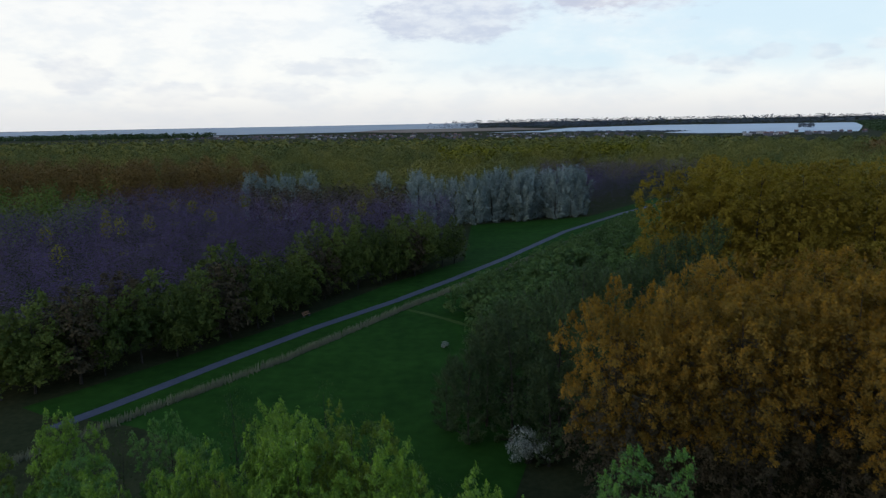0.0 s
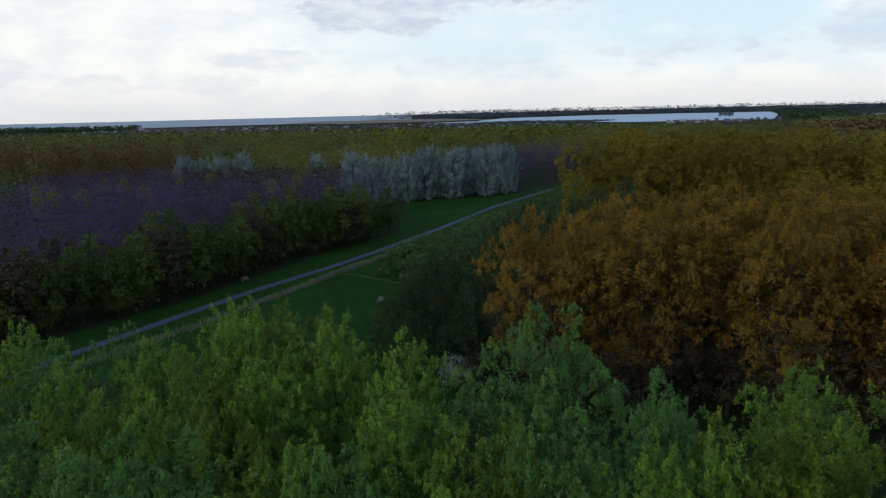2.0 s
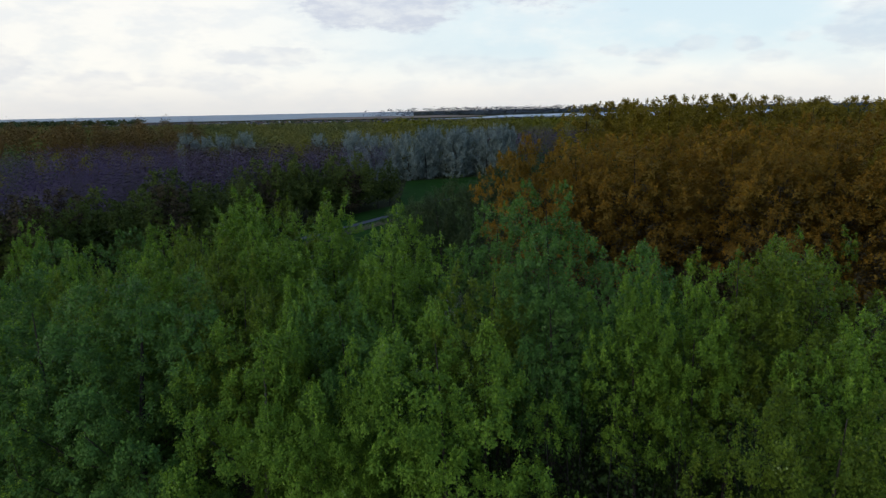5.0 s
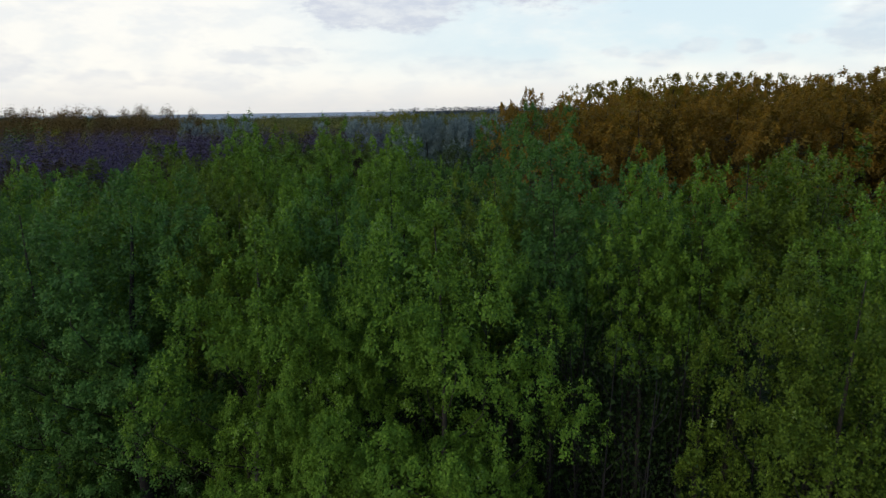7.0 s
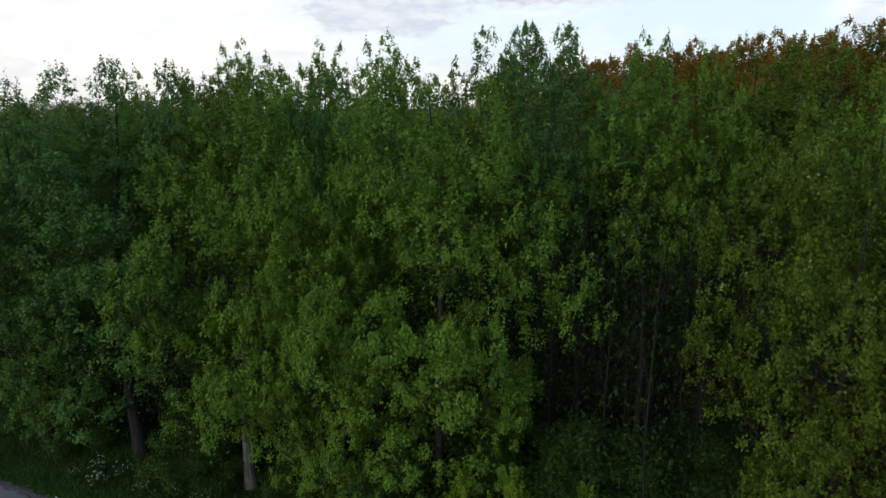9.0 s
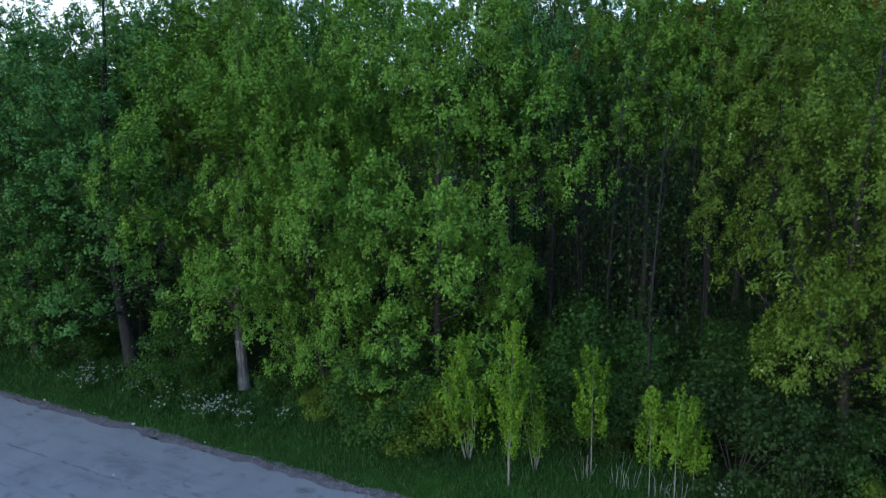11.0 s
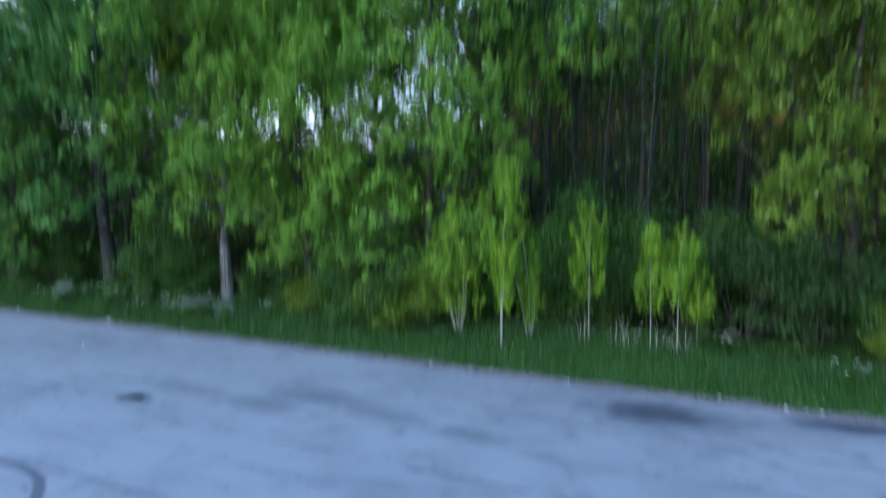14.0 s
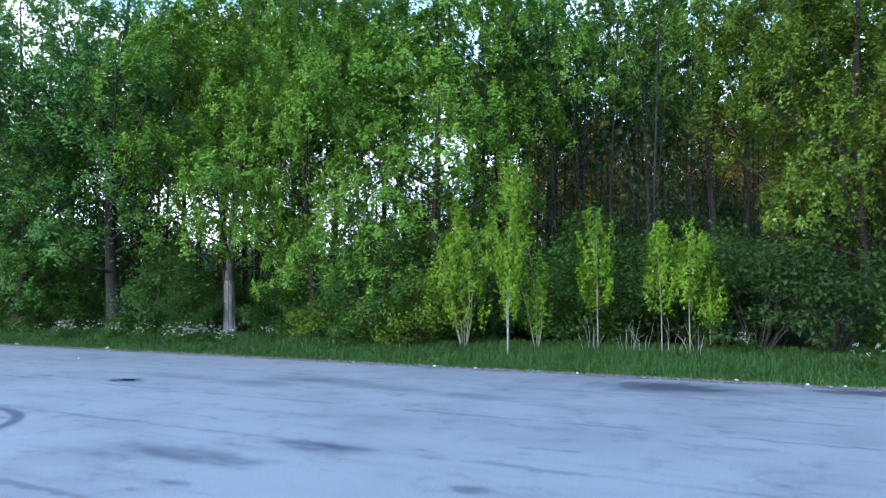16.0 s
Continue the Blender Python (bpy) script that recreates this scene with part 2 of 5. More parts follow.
    for q in ((-8.6, 14.6, 1.6, 0.6, 0.7, 0.5), (-1.7, 0.0, 1.5, 0.5, 0.7, 0.8), (-0.2, 0.35, 1.1, 0.45, 0.7, 0.8), (-0.9, 7.6, 2.2, 0.8, 0.8, 0.7), (0.6, 6.2, 1.8, 0.6, 0.8, 0.6), (-2.1, 7.2, 1.4, 0.7, 0.8, 0.7), (2.4, 4.6, 1.4, 0.5, 0.8, 0.6), (-4.4, 9.0, 1.6, 0.5, 0.8, 0.6), (1.5, -1.9, 0.3, 0.2, 0.6, 0.8),
              (-1.6, -1.3, 0.3, 0.12, 0.6, 0.7), (10.2, 4.1, 1.5, 0.5, 0.5, 0.8, False), (-2.2, 12.1, 0.45, 0.25, 0.6, 0.8), (0.2, 11.0, 0.5, 0.2, 0.6, 0.7),
              (3.4, 3.4, 0.6, 0.12, 0.7, 0.6), (1.0, 5.6, 0.5, 0.2, 0.7, 0.6), (-7.7, 9.4, 0.5, 0.2, 0.6, 0.6)):
        damp = val("MAXIMUM", damp, spot(*q))
    # tyre ring
    cx, cy = -7.4, 2.2
    s = (cx - EDGE[0]) * ALONG[0] + (cy - EDGE[1]) * ALONG[1]
    d = (cx - EDGE[0]) * INTO[0] + (cy - EDGE[1]) * INTO[1]
    dx, dy = val("SUBTRACT", x, s), val("SUBTRACT", y, d)
    rr = val("ABSOLUTE", val("SUBTRACT", val("SQRT", val("ADD", val("MULTIPLY", dx, dx), val("MULTIPLY", dy, dy))), 2.3))
    damp = val("MAXIMUM", damp, ramp(rr, 0.06, 0.14, 0.75, 0))
    cr = N("ShaderNodeValToRGB")
    L(noise_tex(38, 3), cr.inputs[0])
    cr.color_ramp.elements[0].position, cr.color_ramp.elements[1].position = 0.3, 0.75
    cr.color_ramp.elements[0].color, cr.color_ramp.elements[1].color = (0.15, 0.156, 0.16, 1), (0.22, 0.228, 0.233, 1)

    def mix(fac, a, b):
        n = N("ShaderNodeMix")
        n.data_type = "RGBA"
        n.clamp_factor = True
        L(fac, n.inputs[0])
        L(a, n.inputs[6])
        n.inputs[7].default_value = (*b, 1)
        return n.outputs[2]
    c = mix(val("MULTIPLY", dirt, 0.8), cr.outputs[0], (0.085, 0.085, 0.095))
    c = mix(damp, c, (0.030, 0.031, 0.046))
    p = N("ShaderNodeBsdfPrincipled")
    L(c, p.inputs["Base Color"])
    L(ramp(damp, 0, 1, 0.72, 0.5), p.inputs["Roughness"])
    b = N("ShaderNodeBump")
    b.inputs["Strength"].default_value, b.inputs["Distance"].default_value = 0.35, 0.01
    L(noise_tex(60, 3), b.inputs["Height"])
    L(b.outputs[0], p.inputs["Normal"])
    o = N("ShaderNodeOutputMaterial")
    L(p.outputs[0], o.inputs[0])
    return m


M = dict(
    asphalt=asphalt_material(),
    wet=rough_material("dark_puddle_water", (0.010, 0.010, 0.012), (0.016, 0.016, 0.020), 3.0, 0.06, 0.08, gloss=0.6),
    soil=rough_material("forest_floor", (0.016, 0.022, 0.010), (0.035, 0.04, 0.018), 1.2, 0.95, 0.6, gloss=0.02),
    verge=rough_material("verge_soil_and_grass", (0.018, 0.05, 0.008), (0.037, 0.082, 0.013), 2.5, 0.95, 0.6, gloss=0.03),
    meadow=rough_material("meadow_grass", (0.009, 0.033, 0.005), (0.019, 0.060, 0.009), 0.5, 0.95, 0.5, gloss=0.03),
    rough_grass=rough_material("rough_grass", (0.025, 0.05, 0.012), (0.05, 0.08, 0.022), 0.9, 0.95, 0.5, gloss=0.03),
    pathway=rough_material("path_asphalt", (0.038, 0.046, 0.072), (0.058, 0.068, 0.10), 1.5, 0.9, 0.2),
    gravel=rough_material("gravel_edge", (0.045, 0.037, 0.04), (0.19, 0.165, 0.175), 22, 0.95, 0.8),
    stone=leaf_material("loose_stones", (0.05, 0.042, 0.042), (0.30, 0.27, 0.27), gloss=0.1, through_light=0.0, patch=0.1),
    bark=rough_material("bark_dark", (0.02, 0.018, 0.015), (0.055, 0.05, 0.043), 9, 0.95, 0.8, stretch=(1, 1, 0.25)),
    # bark darkened for the wood's inner shade; also on one verge poplar
    bark_darkened=rough_material("darkened_bark", (0.010, 0.010, 0.010), (0.028, 0.027, 0.026), 9, 0.95, 0.6, stretch=(1, 1, 0.25)),
    bark_grey=rough_material("bark_grey", (0.03, 0.029, 0.027), (0.11, 0.108, 0.102), 8, 0.95, 0.7, stretch=(1, 1, 0.25)),
    bark_pale=rough_material("bark_pale", (0.055, 0.057, 0.055), (0.24, 0.245, 0.24), 7, 0.9, 0.6, stretch=(1, 1, 0.35)),
    stem_grey=rough_material("grey_sapling_stem", (0.10, 0.10, 0.085), (0.25, 0.245, 0.21), 7, 0.9, 0.3),
    twig_pale=rough_material("pale_dry_stem", (0.186, 0.190, 0.163), (0.371, 0.380, 0.332), 7, 0.9, 0.3),
    leaf=leaf_material("poplar_leaves", (0.046, 0.103, 0.012), (0.134, 0.242, 0.030), odd=(0.26, 0.36, 0.15), gloss=0.1, through_light=0.16, patch=0.5, patch_scale=0.6),
    leaf_bright=leaf_material("poplar_leaves_bright", (0.050, 0.114, 0.014), (0.149, 0.268, 0.032), odd=(0.26, 0.36, 0.15), gloss=0.1, through_light=0.16, patch=0.5, patch_scale=0.6),
    leaf_b=leaf_material("poplar_leaves_yellowish", (0.043, 0.076, 0.008), (0.112, 0.168, 0.018), odd=(0.300, 0.378, 0.142), gloss=0.1, through_light=0.16, patch=0.5, patch_scale=0.6),
    leaf_blue=leaf_material("poplar_leaves_bluish", (0.035, 0.090, 0.021), (0.094, 0.195, 0.042), odd=(0.26, 0.36, 0.15), gloss=0.1, through_light=0.16, patch=0.5, patch_scale=0.6),
    leaf_sap=leaf_material("sapling_leaves", (0.065, 0.137, 0.010), (0.170, 0.280, 0.021), odd=(0.24, 0.33, 0.05), gloss=0.1, patch=0.5, patch_scale=1.5),
    leaf_shrub=leaf_material("shrub_leaves", (0.022, 0.060, 0.009), (0.060, 0.129, 0.016), through_light=0.4),
    leaf_willow=leaf_material("willow_leaves", (0.043, 0.082, 0.028), (0.088, 0.148, 0.048), gloss=0.05, patch=0.75, patch_scale=0.08),
    leaf_grove=leaf_material("dim_grove_leaves", (0.029, 0.048, 0.022), (0.062, 0.094, 0.040), gloss=0.03, patch=0.75, patch_scale=0.1),
    # leaf colour lowered to paint in the gloom under the poplars
    leaf_under=leaf_material("darkened_undergrowth_leaves", (0.021, 0.043, 0.011), (0.048, 0.085, 0.020), gloss=0.1),
    leaf_orange=leaf_material("orange_spring_leaves", (0.122, 0.087, 0.020), (0.230, 0.153, 0.033), gloss=0.03, through_light=0.3, patch=0.92, patch_scale=0.15),
    young_green=leaf_material("young_poplar_leaves", (0.067, 0.142, 0.017), (0.197, 0.335, 0.038), odd=(0.26, 0.36, 0.15), gloss=0.1, through_light=0.16, patch=0.5, patch_scale=0.6),
    young_yellow=leaf_material("young_yellowish_leaves", (0.060, 0.107, 0.012), (0.159, 0.233, 0.025), odd=(0.300, 0.378, 0.142), gloss=0.1, through_light=0.16, patch=0.5, patch_scale=0.6),
    young_blue=leaf_material("young_bluish_leaves", (0.044, 0.113, 0.021), (0.118, 0.243, 0.047), odd=(0.26, 0.36, 0.15), gloss=0.1, through_light=0.16, patch=0.5, patch_scale=0.6),
    young_orange=leaf_material("young_orange_leaves", (0.168, 0.104, 0.018), (0.322, 0.186, 0.030), gloss=0.03, through_light=0.3, patch=0.92, patch_scale=0.15),
    # olive tone raised to stand in for haze over the distance
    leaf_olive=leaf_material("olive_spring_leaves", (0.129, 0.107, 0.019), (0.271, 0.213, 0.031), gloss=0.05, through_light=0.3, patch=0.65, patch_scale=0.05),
    # half-bare twig tone; also paints shade onto the orange trees' lower crowns
    leaf_dull=leaf_material("half_bare_and_shaded_boughs", (0.041, 0.037, 0.025), (0.082, 0.067, 0.037), gloss=0.03, through_light=0.1, patch=0.6, patch_scale=0.2),
    leaf_silver=leaf_material("silver_leaves", (0.13, 0.178, 0.172), (0.24, 0.305, 0.296), gloss=0.05, patch=0.6, through_light=0.15, patch_scale=0.08),
    leaf_dark=leaf_material("dark_hedge_leaves", (0.053, 0.083, 0.023), (0.132, 0.173, 0.041), gloss=0.05, patch=0.7, patch_scale=0.1),
    leaf_purple=leaf_material("bare_purple_twigs", (0.040, 0.025, 0.066), (0.066, 0.045, 0.098), gloss=0.02, through_light=0.0, patch=0.85, patch_scale=0.03),
    # far wood tone lifted: aerial haze is put into the leaf colour
    leaf_far=leaf_material("haze_lifted_far_leaves", (0.055, 0.084, 0.031), (0.189, 0.174, 0.046), gloss=0.02, through_light=0.15, patch=0.85, patch_scale=0.03),
    leaf_lime=leaf_material("far_lime_leaves", (0.112, 0.122, 0.019), (0.173, 0.168, 0.022), gloss=0.02, patch=0.7, through_light=0.2, patch_scale=0.02),
    # brown wood tone lifted for haze in the same way
    leaf_brown=leaf_material("haze_lifted_brown_leaves", (0.089, 0.064, 0.024), (0.166, 0.108, 0.038), gloss=0.02, patch=0.8, through_light=0.15, patch_scale=0.06),
    # blue-grey leaf colour with the distance haze painted in
    leaf_haze_blue=leaf_material("haze_blue_leaves", (0.081, 0.100, 0.127), (0.108, 0.128, 0.151), gloss=0.0, patch=0.9, through_light=0.0, patch_scale=0.004),
    blossom=leaf_material("white_blossom", (0.04, 0.07, 0.04), (0.36, 0.39, 0.35), odd=(0.6, 0.62, 0.57), through_light=0.2, patch=0.05),
    umbel=leaf_material("white_umbels", (0.36, 0.40, 0.33), (0.66, 0.67, 0.62), through_light=0.2),
    grass=leaf_material("grass_blades", (0.019, 0.056, 0.009), (0.047, 0.104, 0.018), odd=(0.061, 0.116, 0.041), patch_scale=0.5),
    reed=leaf_material("dry_reed", (0.075, 0.092, 0.065), (0.155, 0.17, 0.12), through_light=0.1),
    sea=rough_material("sea_water", (0.23, 0.27, 0.30), (0.33, 0.375, 0.40), 0.01, 0.6, 0.1, gloss=0.15),
    # pale blue base colour stands in for the reflected sky
    lake=rough_material("sky_toned_lake_water", (0.28, 0.36, 0.44), (0.38, 0.46, 0.53), 0.006, 0.45, 0.1, gloss=0.15),
    sand=rough_material("far_dry_fields", (0.13, 0.10, 0.075), (0.24, 0.17, 0.12), 0.01, 0.95, 0.0),
    wall_white=rough_material("far_white_wall", (0.3, 0.32, 0.36), (0.42, 0.44, 0.47), 0.3, 0.8, 0.0),
    wall_grey=rough_material("far_grey_wall", (0.07, 0.075, 0.10), (0.12, 0.125, 0.16), 0.3, 0.8, 0.0),
    roof_grey=rough_material("far_grey_roof", (0.07, 0.075, 0.09), (0.13, 0.135, 0.16), 0.3, 0.8, 0.0),
    roof_red=rough_material("far_red_roof", (0.11, 0.065, 0.065), (0.17, 0.095, 0.09), 0.3, 0.8, 0.0),
    wood=rough_material("bench_wood", (0.20, 0.10, 0.05), (0.32, 0.17, 0.09), 6, 0.7, 0.3),
    litter=rough_material("pale_litter", (0.4, 0.4, 0.39), (0.62, 0.62, 0.6), 12, 0.7, 0.2),
    litter_orange=rough_material("orange_litter", (0.5, 0.2, 0.04), (0.6, 0.28, 0.08), 12, 0.6, 0.2),
)

# ------------------------------------------------------------ mesh helpers


def raw_mesh(name, verts, sizes, index):
    """A mesh out of arrays: corners, the number of corners of each face, and their indices in one row."""
    me = bpy.data.meshes.new(name)
    verts = np.asarray(verts, dtype=np.float32)
    sizes, index = np.asarray(sizes, dtype=np.int32), np.asarray(index, dtype=np.int32)
    me.vertices.add(len(verts))
    me.vertices.foreach_set("co", verts.ravel())
    me.loops.add(len(index))
    me.loops.foreach_set("vertex_index", index)
    me.polygons.add(len(sizes))
    me.polygons.foreach_set("loop_start", np.concatenate(([0], np.cumsum(sizes)[:-1])).astype(np.int32))
    me.update(calc_edges=True)
    return me


def part_mesh(name, me, material, parent=None, label=""):
    if material and not me.materials:
        me.materials.append(material)
    ob = new(name, me)
    if parent is not None:
        ob.parent = parent
    return tagged(ob, label)


def part(name, bm, material, parent=None, label="", smooth=False):
    me = bpy.data.meshes.new(name)
    bm.to_mesh(me)
    bm.free()
    if smooth:
        for f in me.polygons:
            f.use_smooth = True
    return part_mesh(name, me, material, parent, label)


def unit(v):
    return v / np.maximum(np.linalg.norm(v, axis=-1, keepdims=True), 1e-9)


def leaf_cloud(rng, centres, normals, size, slim=0.62, corners=4, spread=0.35, jitter=0.45):
    """Folded leaves at these centres. Returns corners and faces' sizes and indices."""
    n = len(centres)
    nrm = unit(normals + rng.normal(0, jitter, (n, 3)))
    tan = unit(np.cross(nrm, rng.normal(0, 1, (n, 3))))
    bit = np.cross(nrm, tan)
    s = (size * (1 + rng.uniform(-spread, spread, n)))[:, None]
    if corners == 4:
        v = np.stack([centres - tan * s, centres + bit * s * slim + nrm * s * 0.18, centres + tan * s, centres - bit * s * slim + nrm * s * 0.18], 1)
    else:
        v = np.stack([centres - tan * s, centres + bit * s * slim * 1.4 + tan * s * 0.5, centres - bit * s * slim * 1.4 + tan * s * 0.5], 1)
    return v.reshape(-1, 3), np.full(n, corners), np.arange(n * corners)


def tube(points, radii, sides=6):
    """A tapered tube along points."""
    P = np.asarray(points, float)
    V, F = [], []
    k = len(P)
    for i in range(k):
        d = unit(P[min(i + 1, k - 1)] - P[max(i - 1, 0)])
        a = np.array([1.0, 0, 0]) if abs(d[0]) < 0.8 else np.array([0, 1.0, 0])
        u = unit(np.cross(d, a))
        w = np.cross(d, u)
        for j in range(sides):
            t = 2 * math.pi * j / sides
            V.append(P[i] + radii[i] * (math.cos(t) * u + math.sin(t) * w))
    for i in range(k - 1):
        for j in range(sides):
            F.append((i * sides + j, i * sides + (j + 1) % sides, (i + 1) * sides + (j + 1) % sides, (i + 1) * sides + j))
    return V, F


def tubes_mesh(name, tubes):
    V, F = [], []
    for v, f in tubes:
        o = len(V)
        V += list(v)
        F += [tuple(i + o for i in q) for q in f]
    me = raw_mesh(name, np.array(V), [4] * len(F), np.array(F).ravel())
    for p in me.polygons:
        p.use_smooth = True
    return me


def tree_meshes(seed, H, R, base, boughs, per_bough, leaves, leaf, clump=0.62, trunk_r=0.2, limbs=14, belly=0.45, corners=3, tall=1.5, lean=0.3,
                shoots=0, shoot_leaves=40, low=1.0, hang=0.0, sprays=6, upright=0.9, fan=0.2, slimness=0.15, core=10):
    """Trunk, limbs and crown of a broad-leaved tree. Boughs grow out of the trunk to an ovoid; leafy clumps, open underneath, sit along each bough."""
    rng = np.random.default_rng(seed)
    bend = rng.normal(0, lean, (2,))
    k = 7

    def axis(z):
        f = z / H
        return np.array([bend[0] * f + 0.25 * math.sin(f * 5 + seed), bend[1] * f + 0.25 * math.cos(f * 4 + seed * 2), z])

    def profile(v):
        return R * math.sin(math.pi * min(0.965, 0.10 + 0.90 * v) ** (math.log(0.5) / math.log(belly))) ** 0.5
    trunk = tube([axis(H * 0.93 * i / k) for i in range(k + 1)], [trunk_r * (1.25 if i == 0 else 1) * (1 - 0.9 * i / k) for i in range(k + 1)], 8)
    C, Nn, Sz, limb_list = [], [], [], []
    for i in range(boughs):
        v = ((i + rng.uniform(0, 1)) / boughs) ** low
        ang = i * 2.39996 + rng.normal(0, 0.3)
        reach = profile(v) * rng.uniform(0.78, 1.12)
        z = base + (H - base - clump * tall) * v
        rad = np.array([math.cos(ang), math.sin(ang), 0])
        tip = axis(z) * [1, 1, 0] + rad * reach + [0, 0, z]
        root = axis(max(base * 0.78, z - reach * (0.75 + 0.3 * v)))
        if i % max(1, boughs // limbs) == 0:
            r0 = trunk_r * 0.42 * (1 - 0.5 * v)
            limb_list.append(tube([root, root * 0.45 + tip * 0.55 - [0, 0, 0.12 * reach], tip], [r0, r0 * 0.55, r0 * 0.12], 5))
        for j in range(per_bough):
            # a plume: a bundle of leafy shoots that rise from one foot
            f = 1.0 - 0.5 * (j / per_bough) * rng.uniform(0.7, 1.1)
            cr = clump * rng.uniform(0.75, 1.25)
            sz = 0.75 + (tall - 0.75) * v * rng.uniform(0.7, 1.2)
            d0 = unit(np.array([0, 0, 0.4 + upright * v]) + rad * (0.85 - 0.6 * v) + rng.normal(0, 0.2, 3))
            ln0 = cr * sz * 1.75
            foot = root * (1 - f) + tip * f + rng.normal(0, 0.3, 3) * clump
            foot[2] = max(foot[2], base * 0.75) - hang * rng.uniform(0, 1) * (1 - v)
            foot = foot - d0 * ln0 * 0.4
            ns = max(3, int(sprays * rng.uniform(0.75, 1.25)))
            per = max(4, int(leaves / sprays))
            dirs = unit(d0 + rng.normal(0, fan, (ns, 3)))
            feet = foot + rng.normal(0, 0.27, (ns, 3)) * cr
            ln = ln0 * rng.uniform(0.65, 1.08, (ns, 1))
            u = rng.uniform(0, 1, (ns, per, 1)) ** 0.72
            off = rng.normal(0, 1, (ns, per, 3)) * slimness * cr * (1.1 - 0.8 * u)
            p = feet[:, None] + dirs[:, None] * ln[:, None] * u + off
            rel = p - foot
            out = rel - d0 * (rel @ d0)[..., None]
            C.append(p.reshape(-1, 3))
            Nn.append((unit(out) * (0.95 - 0.5 * u) + unit(off) * 0.25 + (d0 + [0, 0, 0.6]) * (0.1 + 0.75 * u ** 2)).reshape(-1, 3))
            Sz.append(np.full(ns * per, leaf))
        # shaded larger leaves well inside the crown
        fc = rng.uniform(0.15, 0.6, (core, 1))
        pc = axis(z) * (1 - fc) + tip * fc + rng.normal(0, 0.5, (core, 3)) * clump
        pc[:, 2] = np.maximum(pc[:, 2], base * 0.8)
        C.append(pc)
        Nn.append(np.tile(rad + [0, 0, 0.5], (core, 1)))
        Sz.append(np.full(core, leaf * 1.5))
    # young shoots that stand up from the crown
    for i in range(shoots):
        v = rng.uniform(0.45, 1.0)
        ang = rng.uniform(0, 2 * math.pi)
        z = base + (H - base - clump * tall) * v
        pr = profile(v) * rng.uniform(0.5, 1.0)
        foot = axis(z) * [1, 1, 0] + np.array([math.cos(ang) * pr, math.sin(ang) * pr, z + clump * tall * 0.5])
        ln = rng.uniform(0.25, 0.65)
        n = shoot_leaves
        u = rng.uniform(0, 1, n)
        th = rng.uniform(0, 2 * math.pi, n)
        w = 0.11 * (1 - u * 0.7)
        tilt = rng.normal(0, 0.1, 2)
        C.append(foot + np.stack([np.cos(th) * w + tilt[0] * u * ln, np.sin(th) * w + tilt[1] * u * ln, u * ln], 1))
        Nn.append(np.stack([np.cos(th), np.sin(th), np.full(n, 0.5)], 1))
        Sz.append(np.full(n, leaf * 0.62))
        limb_list.append(tube([foot - [0, 0, 0.6], foot + [tilt[0] * ln, tilt[1] * ln, ln * 0.95]], [0.025, 0.006], 3))
    C, Nn = np.concatenate(C), np.concatenate(Nn)
    crown = raw_mesh("crown", *leaf_cloud(rng, C, Nn, np.concatenate(Sz), corners=corners, jitter=0.2))
    return trunk, limb_list, crown


